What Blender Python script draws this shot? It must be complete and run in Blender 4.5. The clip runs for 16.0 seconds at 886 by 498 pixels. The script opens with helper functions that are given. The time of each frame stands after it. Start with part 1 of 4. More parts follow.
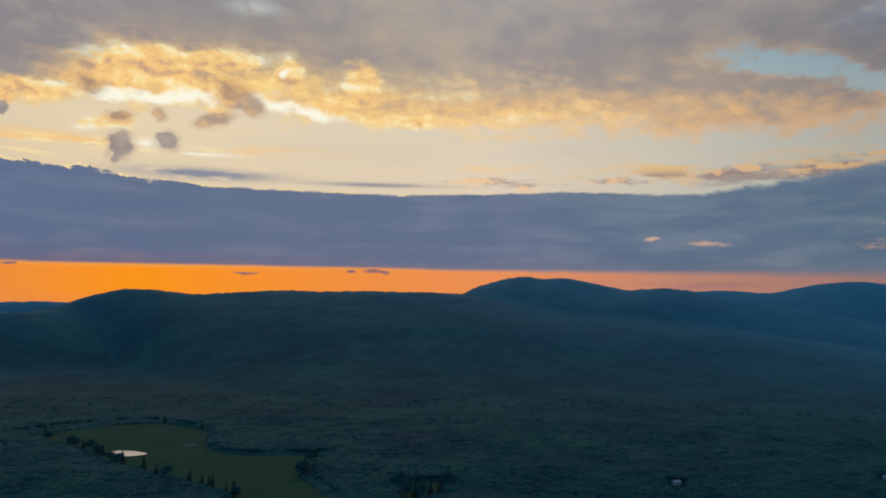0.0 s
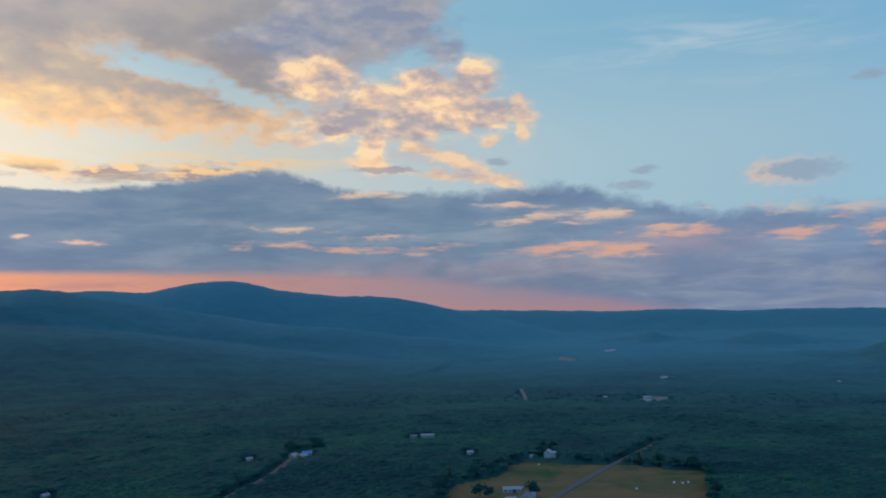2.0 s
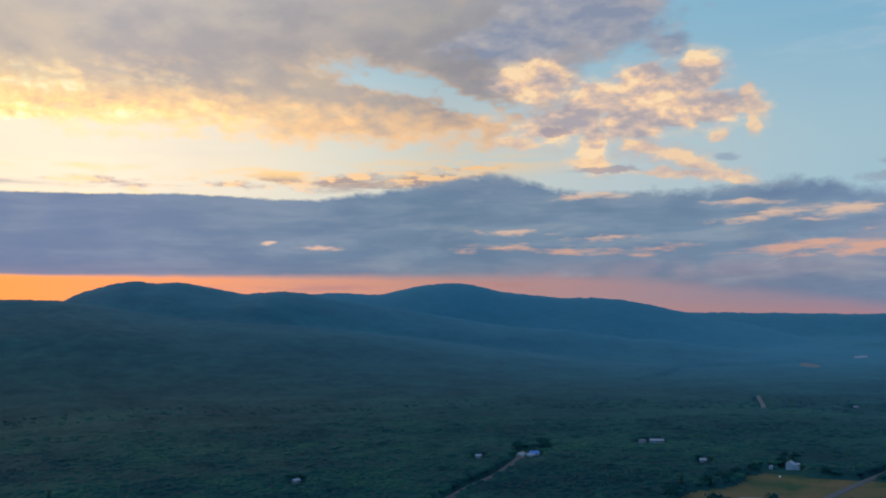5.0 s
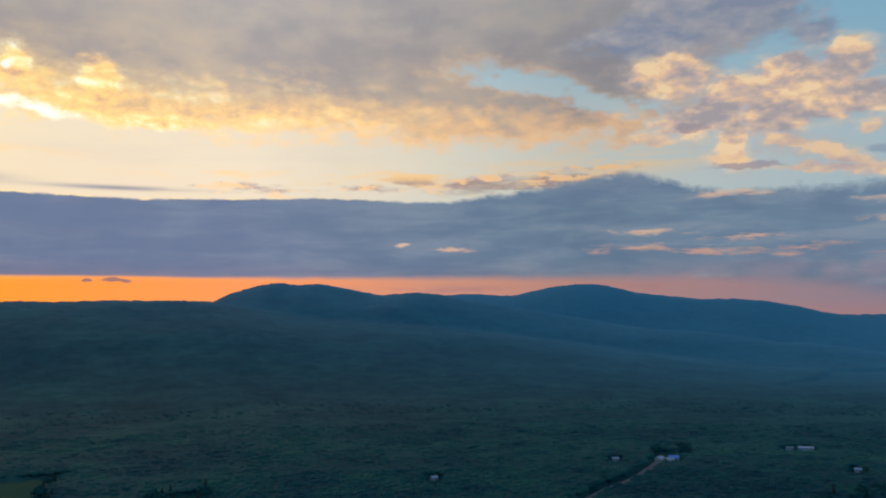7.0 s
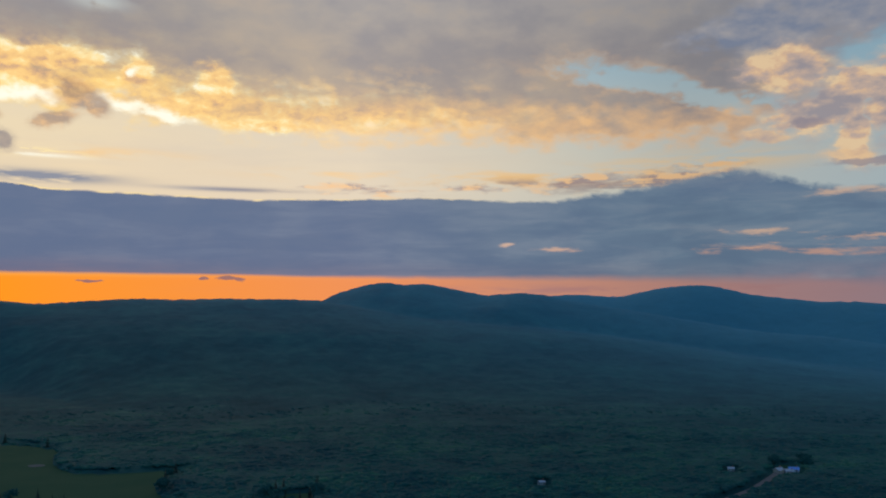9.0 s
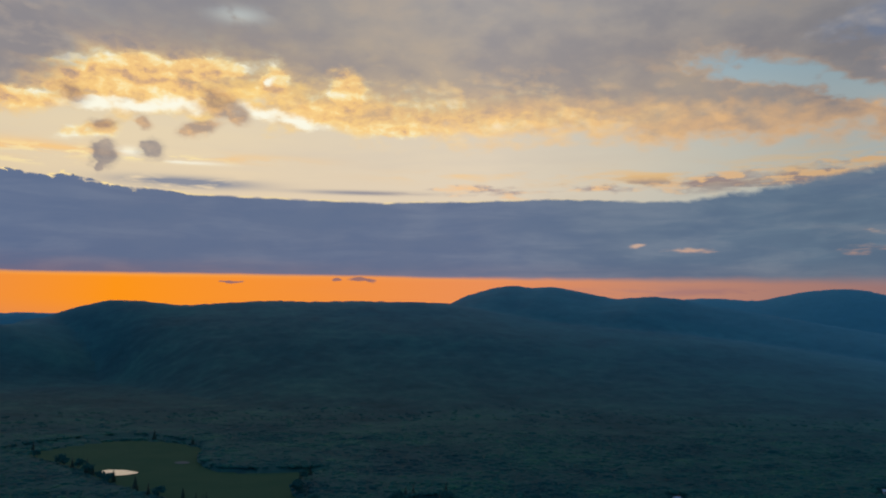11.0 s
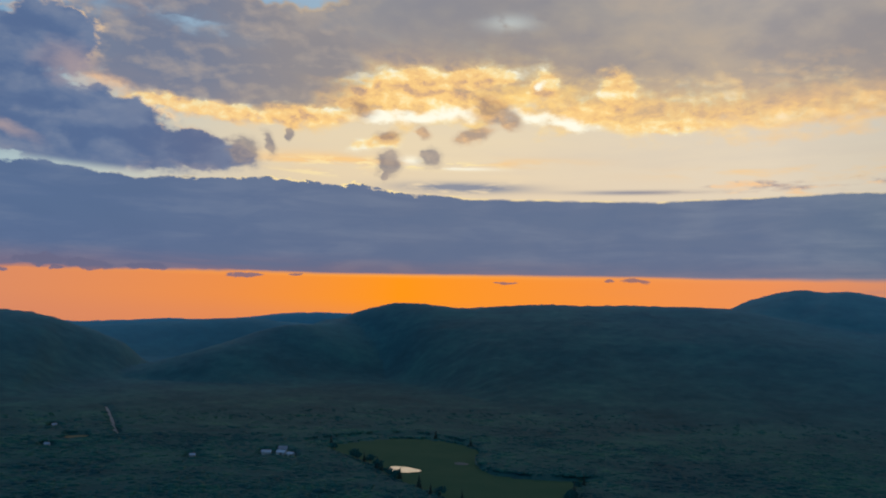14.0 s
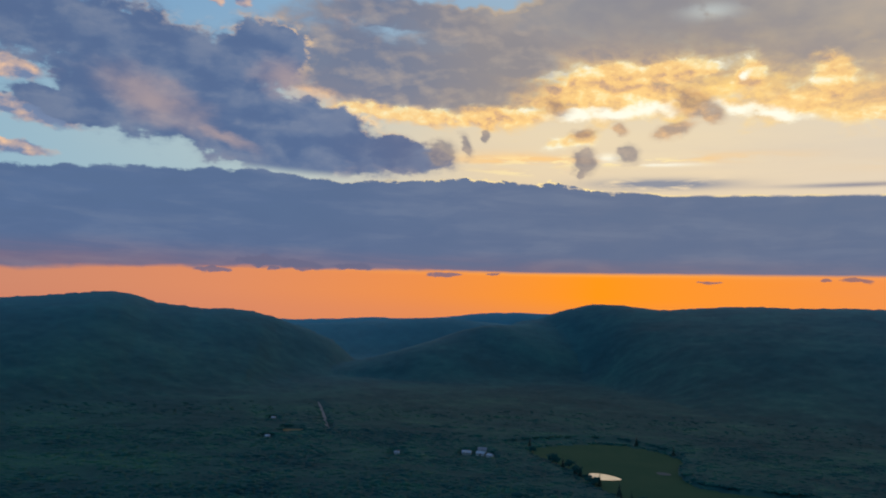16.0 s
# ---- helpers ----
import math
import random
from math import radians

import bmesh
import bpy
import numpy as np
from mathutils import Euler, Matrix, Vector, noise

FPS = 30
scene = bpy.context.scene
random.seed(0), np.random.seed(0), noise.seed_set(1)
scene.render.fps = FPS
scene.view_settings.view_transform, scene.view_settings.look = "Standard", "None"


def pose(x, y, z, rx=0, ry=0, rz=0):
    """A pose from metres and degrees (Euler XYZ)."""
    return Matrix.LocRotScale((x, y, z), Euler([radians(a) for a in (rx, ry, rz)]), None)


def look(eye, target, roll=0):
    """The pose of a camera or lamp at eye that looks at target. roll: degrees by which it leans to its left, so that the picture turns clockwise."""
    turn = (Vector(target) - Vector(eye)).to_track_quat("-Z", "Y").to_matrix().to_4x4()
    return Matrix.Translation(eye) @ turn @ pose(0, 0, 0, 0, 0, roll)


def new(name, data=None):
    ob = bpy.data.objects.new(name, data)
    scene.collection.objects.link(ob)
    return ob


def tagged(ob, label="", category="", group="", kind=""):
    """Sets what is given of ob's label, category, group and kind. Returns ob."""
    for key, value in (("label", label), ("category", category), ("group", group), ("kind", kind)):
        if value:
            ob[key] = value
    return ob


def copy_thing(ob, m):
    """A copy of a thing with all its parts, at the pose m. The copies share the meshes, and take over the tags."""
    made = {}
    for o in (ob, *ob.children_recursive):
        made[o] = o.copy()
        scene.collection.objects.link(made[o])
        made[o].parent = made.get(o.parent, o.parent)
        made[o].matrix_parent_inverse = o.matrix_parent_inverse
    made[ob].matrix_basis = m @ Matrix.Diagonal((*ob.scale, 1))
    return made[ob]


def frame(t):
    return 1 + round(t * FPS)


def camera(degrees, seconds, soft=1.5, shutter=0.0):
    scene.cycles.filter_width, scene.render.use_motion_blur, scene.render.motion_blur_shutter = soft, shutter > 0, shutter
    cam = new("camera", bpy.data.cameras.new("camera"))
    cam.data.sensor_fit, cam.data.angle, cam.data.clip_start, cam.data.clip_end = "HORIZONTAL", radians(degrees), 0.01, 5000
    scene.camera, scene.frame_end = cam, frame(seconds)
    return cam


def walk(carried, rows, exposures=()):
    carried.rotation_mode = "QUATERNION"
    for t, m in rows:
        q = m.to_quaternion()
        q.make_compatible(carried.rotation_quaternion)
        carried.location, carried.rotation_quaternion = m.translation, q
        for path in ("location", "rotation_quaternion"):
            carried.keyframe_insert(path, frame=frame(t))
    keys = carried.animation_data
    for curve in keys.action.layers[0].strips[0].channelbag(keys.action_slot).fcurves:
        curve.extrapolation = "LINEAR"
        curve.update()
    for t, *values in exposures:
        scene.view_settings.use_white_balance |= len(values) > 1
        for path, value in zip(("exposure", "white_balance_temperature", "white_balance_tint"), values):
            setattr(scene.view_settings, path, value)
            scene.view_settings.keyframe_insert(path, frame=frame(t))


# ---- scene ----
# A drone hangs about 140 m over a wooded valley at dusk, turns and slowly rises.
EYE = 140.0
cam = camera(55.1, 16.0, soft=2.0)

# seconds, heading (clockwise from +y), tilt up, lean, and the eye's x, y and rise
WALK = [
    (0, 0.00, 4.54, -0.81, -0.2, 0.4, 0.0),
    (0.5, 12.37, 4.70, -0.04, -0.4, 1.0, -0.1),
    (1, 24.89, 4.62, 0.49, -0.8, 2.0, -0.2),
    (1.5, 37.49, 4.44, 0.91, -1.2, 3.0, -0.3),
    (1.7, 39.7, 4.41, 1.10, -1.3, 3.4, -0.4),
    (2, 40.49, 4.38, 1.25, -1.5, 4.0, -0.5),
    (2.5, 40.44, 4.39, 1.26, -1.8, 4.5, -0.6),
    (3, 38.78, 4.43, 1.26, -1.9, 4.6, -0.7),
    (3.5, 34.35, 4.55, 1.16, -2.1, 4.4, -0.8),
    (4, 31.30, 4.62, 1.06, -2.4, 4.0, -0.9),
    (4.5, 29.11, 4.68, 1.02, -3.0, 3.5, -1.0),
    (5, 25.53, 4.78, 0.92, -4.0, 3.0, -1.1),
    (7.5, 15.03, 5.01, 0.46, -8.6, -1.0, -1.6),
    (8, 13.23, 5.03, 0.15, -9.4, -0.8, -1.2),
    (8.5, 11.42, 5.01, 0.06, -9.8, 0.6, -0.3),
    (11, 0.95, 5.07, -0.52, -9.7, 8.6, 6.6),
    (11.5, -1.73, 5.06, -0.84, -9.4, 9.1, 8.1),
    (12, -4.58, 5.05, -0.95, -9.3, 9.2, 9.5),
    (12.5, -7.79, 5.01, -1.06, -9.3, 9.0, 10.8),
    (13, -10.90, 4.97, -1.18, -9.2, 8.7, 12.1),
    (13.5, -14.11, 4.93, -1.33, -9.2, 8.5, 13.4),
    (14, -17.30, 4.86, -1.44, -9.2, 8.3, 14.7),
    (14.5, -20.48, 4.78, -1.54, -9.1, 8.0, 15.9),
    (15, -23.74, 4.69, -1.65, -9.1, 7.8, 17.2),
    (15.5, -27.00, 4.60, -1.79, -9.1, 7.6, 18.5),
    (16, -30.53, 4.45, -1.95, -9.0, 7.3, 19.7),
]


def drone(yaw, tilt, lean, x, y, z):
    """A level heading, tilted up and leaning."""
    return pose(x, y, EYE + z) @ pose(0, 0, 0, 0, 0, -yaw) @ pose(0, 0, 0, 90 + tilt) @ pose(0, 0, 0, 0, 0, -lean)


walk(cam, [(t, drone(*row)) for t, *row in WALK],
     exposures=[(0, -0.05), (0.5, -0.04), (1, 0.06), (1.5, 0.32), (2.3, 0.55), (4, 0.56), (5, 0.5), (8, 0.17), (11, -0.03), (16, 0.06)])


# ---------------------------------------------------------------- node helpers
def lin(r, g, b, a=1.0):
    """A colour given in 0..255 display values, as linear light."""
    f = lambda c: c / 255 / 12.92 if c < 10.3 else ((c / 255 + 0.055) / 1.055) ** 2.4
    return (f(r), f(g), f(b), a)


class Val:
    """A socket that can be reckoned with."""
    tree = None

    def __init__(self, socket):
        self.s = socket

    def op(self, kind, *others, clamp=False):
        n = Val.tree.nodes.new("ShaderNodeMath")
        n.operation, n.use_clamp = kind, clamp
        for i, o in enumerate((self, *others)):
            if isinstance(o, Val):
                Val.tree.links.new(o.s, n.inputs[i])
            else:
                n.inputs[i].default_value = o
        return Val(n.outputs[0])

    def __add__(self, o): return self.op("ADD", o)
    def __sub__(self, o): return self.op("SUBTRACT", o)
    def __mul__(self, o): return self.op("MULTIPLY", o)
    def __truediv__(self, o): return self.op("DIVIDE", o)
    def __neg__(self): return self.op("MULTIPLY", -1.0)
    def __rsub__(self, o): return (-self) + o
    def __radd__(self, o): return self.op("ADD", o)
    def __rmul__(self, o): return self.op("MULTIPLY", o)
    def max(self, o): return self.op("MAXIMUM", o)
    def min(self, o): return self.op("MINIMUM", o)
    def clip(self): return self.op("ADD", 0.0, clamp=True)


def node(kind, **sets):
    n = Val.tree.nodes.new(kind)
    for k, val in sets.items():
        n.inputs[k].default_value = val
    return n


def put(value, socket):
    if isinstance(value, Val):
        Val.tree.links.new(value.s, socket)
    else:
        socket.default_value = value


def step(a, b, x):
    """0 at a to 1 at b, smoothly."""
    n = node("ShaderNodeMapRange")
    n.interpolation_type = "SMOOTHSTEP"
    put(x, n.inputs[0])
    n.inputs[1].default_value, n.inputs[2].default_value = a, b
    return Val(n.outputs[0])


def vec(x, y, z):
    n = node("ShaderNodeCombineXYZ")
    for i, c in enumerate((x, y, z)):
        put(c, n.inputs[i])
    return Val(n.outputs[0])


def fbm(v, scale, detail=6, rough=0.55, warp=0.0, lac=2.0):
    n = node("ShaderNodeTexNoise")
    put(v, n.inputs["Vector"])
    for k, val in (("Scale", scale), ("Detail", detail), ("Roughness", rough), ("Distortion", warp), ("Lacunarity", lac)):
        n.inputs[k].default_value = val
    return Val(n.outputs["Factor" if "Factor" in n.outputs else "Fac"])


def mix(f, a, b):
    n = Val.tree.nodes.new("ShaderNodeMix")
    n.data_type = "RGBA"
    put(f, n.inputs[0])
    put(a, n.inputs[6])
    put(b, n.inputs[7])
    return Val(n.outputs[2])


def blend(kind, f, a, b):
    v = mix(f, a, b)
    v.s.node.blend_type = kind
    return v


def ramp(x, lo, hi, stops):
    """Colours (or numbers) along x, given at stops between lo and hi."""
    along = (x - lo) * (1 / (hi - lo))
    n = Val.tree.nodes.new("ShaderNodeValToRGB")
    put(along, n.inputs[0])
    e = n.color_ramp.elements
    while len(e) < len(stops):
        e.new(0.5)
    for i, (p, c) in enumerate(stops):
        e[i].position = (p - lo) / (hi - lo)
        e[i].color = c if isinstance(c, tuple) else (c, c, c, 1)
    return Val(n.outputs[0])


def curve(x, stops, top=20.0):
    """A number along x, in steps drawn straight."""
    n = ramp(x, stops[0][0], stops[-1][0], [(p, (c + 2) / top) for p, c in stops])
    return n.op("MULTIPLY", top) - 2.0


# ---------------------------------------------------------------- sky, with its clouds, and the sun behind them
SUN_AZ, SUN_EL = -20.0, 12.0
world = bpy.data.worlds.new("dusk_sky")
scene.world = world
world.use_nodes = True
Val.tree = world.node_tree
Val.tree.nodes.clear()

way = node("ShaderNodeTexCoord")
apart = node("ShaderNodeSeparateXYZ")
Val.tree.links.new(way.outputs["Generated"], apart.inputs[0])
dx, dy, dz = (Val(o) for o in apart.outputs)
az = dx.op("ARCTAN2", dy) * 57.2958
el = dz.op("ARCSINE") * 57.2958
wide = vec(dx * 57.3, dy * 57.3, dz * 110.0)          # degrees, clouds drawn out level
flat = vec(dx * 57.3, dy * 57.3, dz * 360.0)          # the same, for long low streaks
lit = vec(dx * 57.3 + 0.30, dy * 57.3 + 0.15, dz * 110.0 + 0.65)   # a little further from the light


def swirl(v, scale, detail, rough=0.55):
    """Two noises at once, about nought, to bend outlines with."""
    n = node("ShaderNodeTexNoise", Scale=scale, Detail=detail, Roughness=rough)
    put(v, n.inputs["Vector"])
    c = node("ShaderNodeSeparateColor")
    Val.tree.links.new(n.outputs["Color"], c.inputs[0])
    return Val(c.outputs[0]) - 0.5, Val(c.outputs[1]) - 0.5


def billow(v, scale):
    """Heaped round heads, about 0.5."""
    n = node("ShaderNodeTexVoronoi", Scale=scale, Detail=3.0, Roughness=0.55, Lacunarity=2.3)
    n.feature, n.normalize = "F1", True
    put(v, n.inputs["Vector"])
    return 1.05 - Val(n.outputs["Distance"]) * 1.5


s1a, s1e = swirl(wide, 0.20, 3)
s2a, s2e = swirl(wide, 0.75, 4, 0.5)
aw = az + s1a * 5.0 + s2a * 2.6          # bent bearings and heights
ew = el + s1e * 1.7 + s2e * 1.25
ab, eb = az + s2a * 1.1, el + s2e * 0.55   # bent a little

big = fbm(wide, 0.11, 4, 0.5, 0.3)
puff = fbm(wide, 0.34, 6, 0.5, 0.1)
puff_lit = fbm(lit, 0.34, 5, 0.5, 0.1)
lump = fbm(wide, 0.62, 5, 0.48, 0.1)
lump_lit = fbm(lit, 0.62, 4, 0.48, 0.1)
calm = fbm(wide, 0.30, 4, 0.5, 0.1)
calm_lit = fbm(lit, 0.30, 4, 0.5, 0.1)
fine = fbm(wide, 1.5, 4, 0.5)
long = fbm(flat, 0.15, 7, 0.58, 0.4)
thin = fbm(flat, 0.42, 5, 0.6, 0.3)
heads = billow(vec(dx * 57.3 + s2a * 1.5, dy * 57.3, dz * 75.0 + s2e * 1.5), 0.55)
heads_lit = billow(vec(dx * 57.3 + s2a * 1.5 + 0.28, dy * 57.3 + 0.10, dz * 75.0 + s2e * 1.5 + 0.42), 0.55)
knob = heads - heads_lit                  # the lit side of each round head
am, em = az + s1a * 1.6 + s2a * 1.7, el + s1e * 0.6 + s2e * 0.95   # bent by half
relief = (puff - puff_lit) * 4.0
swell = (calm - calm_lit) * 5.0 + (lump - lump_lit) * 0.8


straight = vec(az, el, 1.0)
BENT = {False: vec(aw, ew, 1.0), "half": vec(am, em, 1.0), True: vec(ab, eb, 1.0)}


def dot(v, row):
    n = node("ShaderNodeVectorMath")
    n.operation = "DOT_PRODUCT"
    put(v, n.inputs[0])
    n.inputs[1].default_value = row
    return Val(n.outputs["Value"])


def oval(where, a, e, ra, re, turn=0.0):
    """The square of how far out a place of the sky lies, in the measure of an oval whose rim is at 1."""
    c, s = math.cos(radians(turn)), math.sin(radians(turn))
    p = dot(where, (c / ra, s / ra, -(a * c + e * s) / ra))
    q = dot(where, (-s / re, c / re, (a * s - e * c) / re))
    return q.op("MULTIPLY_ADD", q, p * p)


def way_out(where, *o):
    return oval(where, *o).op("SQRT")


def spot(a, e, ra, re, turn=0.0, near=False):
    """1 in the middle of a ragged oval cloud, 0 at its rim, less outside."""
    return 1.0 - way_out(BENT[near], a, e, ra, re, turn)


def patch(*ovals, near="half"):
    """The union of several ovals: bearing, height, half width, half height, slant."""
    f = way_out(BENT[near], *ovals[0])
    for o in ovals[1:]:
        f = f.min(way_out(BENT[near], *o))
    return 1.0 - f


def glow(a, e, ra, re):
    return (oval(straight, a, e, ra, re) * -1.0).op("EXPONENT")


def most(*parts):
    f = parts[0]
    for p in parts[1:]:
        f = f.max(p)
    return f


# clear air: low glow, pale middle, blue height
low = ramp(az, -65, 75, [(-65, lin(200, 136, 114)), (-45, lin(222, 140, 98)), (-32, lin(236, 142, 74)), (-20, lin(255, 150, 24)), (-8, lin(246, 146, 60)), (4, lin(236, 144, 88)),
                         (16, lin(208, 146, 122)), (30, lin(180, 140, 140)), (45, lin(148, 136, 154)), (60, lin(118, 130, 168)), (75, lin(108, 130, 174))])
low = mix(step(1.6, -0.3, el) * 0.35, low, lin(206, 128, 104))
mid = ramp(az, -65, 75, [(-65, lin(142, 180, 202)), (-42, lin(170, 192, 198)), (-27, lin(222, 200, 170)), (-12, lin(228, 206, 178)), (4, lin(222, 206, 186)),
                         (20, lin(204, 208, 202)), (36, lin(186, 200, 206)), (50, lin(164, 194, 210)), (75, lin(146, 184, 210))])
high = ramp(az, -65, 75, [(-65, lin(106, 156, 198)), (-25, lin(150, 178, 200)), (10, lin(158, 192, 210)), (30, lin(146, 186, 208)), (50, lin(130, 178, 208)), (75, lin(118, 172, 208))])
clear = mix(step(2.6, 7.0, el), low, mid)
clear = mix(step(10.0, 20.0, el), clear, high)
nishita = node("ShaderNodeTexSky")
nishita.sky_type, nishita.sun_disc = "NISHITA", False
nishita.sun_elevation, nishita.sun_rotation = radians(SUN_EL), radians(SUN_AZ)
nishita.altitude, nishita.dust_density, nishita.ozone_density = 300, 0.6, 3.0
dome = blend("MULTIPLY", 1.0, Val(nishita.outputs[0]), (0.20, 0.245, 0.265, 1))
front = step(0.05, 0.45, dy) * step(50.0, 24.0, el)
clear = mix(front, dome, clear)
sky = mix(glow(SUN_AZ, 12.0, 18, 4) * 0.65, clear, lin(240, 220, 180))
sky = mix(glow(8, 10.5, 16, 3) * 0.5, sky, lin(232, 216, 188))

# faint high wisps
wisp = glow(57, 16.9, 8, 1.6) * step(0.4, 0.7, long) * 0.45 + glow(66, 15.5, 8, 2.5) * step(0.5, 0.8, long) * 0.2
sky = mix(wisp.clip(), sky, lin(204, 212, 222))

# the tall deck: gold along its thin foot, grey where it thickens
under = curve(az, [(-70, 14.0), (-40, 13.4), (-33, 12.9), (-29, 12.5), (-25, 12.9), (-16, 13.3), (-10, 13.1), (0, 12.1), (6, 12.4), (16, 11.9), (26, 11.5), (32, 11.4), (37, 13.5), (75, 14)])
depth = (ew - under) * 0.32 + (puff - 0.5) * 1.0 + (lump - 0.5) * 0.7 + (heads - 0.5) * 0.2
side = ((35.0 + (el - 15.0) * 1.4 - aw) * 0.16).min((aw + 42.0) * 0.12) + (puff - 0.5) * 1.2
hole = most(spot(22.4, 16.1, 4.6, 0.95, -12), spot(27.5, 14.6, 3.0, 0.8, -20), spot(31.5, 13.6, 2.0, 0.7, -30) - 0.1, spot(-33.5, 18.4, 3.6, 0.8, -8), spot(-35.0, 21.3, 7.0, 1.0), spot(-28.0, 20.9, 3.0, 0.5))
hole = hole + (fine - 0.5) * 0.5 + (lump - 0.5) * 0.8
gap = step(-0.25, 0.45, hole)
cover = step(-0.12, 0.42, depth.min(side)) * (1.0 - gap * 0.93)
rim = ramp(az, -65, 75, [(-65, lin(228, 190, 164)), (-38, lin(236, 190, 146)), (-27, lin(253, 206, 122)), (-14, lin(255, 216, 126)), (4, lin(250, 206, 144)), (20, lin(244, 196, 146)), (36, lin(238, 196, 158)), (75, lin(236, 200, 176))])
body = ramp(az, -65, 75, [(-65, lin(104, 124, 164)), (-40, lin(112, 122, 150)), (-27, lin(140, 138, 146)), (-14, lin(172, 156, 140)), (0, lin(178, 163, 148)), (16, lin(176, 163, 154)), (28, lin(164, 158, 160)), (42, lin(150, 156, 178)), (75, lin(150, 160, 182))])
body = mix(step(16.0, 22.0, el) * 0.6, body, ramp(az, -65, 75, [(-65, lin(134, 138, 148)), (-12, lin(140, 142, 148)), (8, lin(162, 160, 162)), (30, lin(164, 164, 170)), (75, lin(160, 164, 174))]))
body = mix(step(0.56, 0.36, big * 0.6 + puff * 0.4) * 0.45, body, lin(122, 124, 140))
body = mix(step(0.5, 0.66, big * 0.5 + puff * 0.5) * 0.4, body, lin(192, 172, 150))
gold = step(1.05, 0.05, depth - relief * 0.35 - glow(-20, 14.2, 9, 2.5) * 0.45)
gold = (gold + (swell - 0.02).clip() * glow(-5, 14, 34, 2.6) * 0.9 + step(0.5, -0.1, hole).op("MULTIPLY", step(-0.5, 0.0, hole)) * 0.22).clip()
deck = mix(gold, body, rim)
sky = mix(cover * 0.97, sky, deck)
sky = mix(glow(-13.1, 19.8, 1.7, 0.5) * step(0.35, 0.6, lump) * 0.6, sky, lin(196, 206, 206))
def body_of(f, soft=0.6, crisp=0.5):
    """How thick a cloud stands: a thin skirt round a firmer core."""
    return step(-0.55, 0.45, f) * soft + step(-0.05, 0.25, f) * crisp


cells = 0.5 + knob * 0.9 + (lump - 0.5) * 0.7 + (calm - 0.5) * 0.9 + (calm - calm_lit) * 1.6 + (fine - 0.5) * 0.25
FIRE = [(0.0, lin(168, 146, 134)), (0.22, lin(212, 172, 134)), (0.40, lin(244, 198, 132)), (0.56, lin(253, 210, 138)), (0.74, lin(255, 230, 168)), (1.0, lin(255, 250, 222))]
fire = ramp(cells, 0.0, 1.0, FIRE)
flare = (glow(-20.0, 14.8, 9.0, 2.2) * 0.8 + glow(-2, 13.8, 14, 1.5) * 0.6 + glow(-33, 13.3, 6, 0.6) * 0.8).clip() * step(-0.15, 0.4, depth)
sky = mix(flare, sky, fire)
# gold heads that arch over the light
arch = patch((-22.6, 15.7, 2.2, 0.75, 15), (-19.4, 15.9, 2.6, 0.9), (-15.6, 16.3, 2.6, 0.7, 4), (-25.4, 14.2, 1.6, 0.8), (-27.4, 13.3, 2.2, 0.5, 5), (-17.8, 15.0, 2.6, 0.8),
             (-10.4, 15.7, 1.0, 1.2, 30), (-5.6, 15.2, 1.0, 1.3, 25), (-7.4, 13.9, 2.0, 0.6), (-21.8, 12.0, 1.6, 0.4, 8), (-2.4, 12.9, 2.4, 0.5))
arch = arch + (heads - 0.5) * 0.8 + (lump - 0.5) * 1.2 + (calm - 0.5) * 0.8 + (fine - 0.5) * 0.5
sky = mix(body_of(arch, 0.5, 0.4), sky, ramp(cells + step(0.5, 0.0, arch) * 0.14, 0.0, 1.0, FIRE))
hot = patch((-21.9, 13.45, 1.7, 0.36), (-19.4, 13.6, 1.9, 0.42), (-16.8, 13.85, 1.6, 0.45, 8), (-11.6, 13.65, 1.6, 0.4, -8), (-9.0, 13.3, 1.7, 0.32, -10), (-10.6, 15.65, 0.3, 0.3))
hot = hot * 0.8 + (heads - 0.5) * 0.9 + (lump - 0.5) * 1.6 + (fine - 0.5) * 0.8
hot = (step(-0.4, 0.7, hot) + glow(-19.8, 10.75, 0.9, 0.26) + glow(-16.5, 10.28, 2.6, 0.12) * step(0.45, 0.55, long)).clip()
sky = mix(hot, sky, (1.0, 0.97, 0.80, 1))

pale = step(0.35, 0.65, long * 0.5 + big * 0.5)
sky = mix(glow(-3, 10.8, 34, 1.5) * pale * 0.4, sky, lin(206, 196, 184))
# streaks of gold between the deck and the bank
streak = (glow(-25, 10.5, 5.5, 0.5) * 1.1 + glow(2, 9.9, 5, 0.35) * 0.7 + glow(15, 9.7, 9, 0.6) + glow(-13, 10.7, 5, 0.3) * 0.7 + glow(27, 10.4, 6, 0.6) * 0.7) * step(0.44, 0.62, long)
sky = mix(streak.clip() * 0.9, sky, lin(250, 202, 134))
bright = (glow(-23, 10.5, 5.5, 0.32) + glow(-17, 10.45, 3.0, 0.2) + glow(-26, 9.7, 3.0, 0.2) * 0.7) * step(0.48, 0.58, fbm(flat, 0.5, 4, 0.6))
sky = mix(bright.clip() * 0.85, sky, lin(255, 232, 172))
dusk = (glow(13, 9.25, 5, 0.42) + glow(22, 8.9, 5, 0.4) * 0.8) * step(0.5, 0.62, long) + glow(-16.0, 9.0, 4.2, 0.34) * 1.3 * step(0.33, 0.47, long) + glow(-4.5, 8.75, 4, 0.15) * step(0.35, 0.5, long)
sky = mix(dusk.clip() * 0.85, sky, mix(step(-12.0, 4.0, az), lin(118, 130, 154), lin(146, 136, 142)))

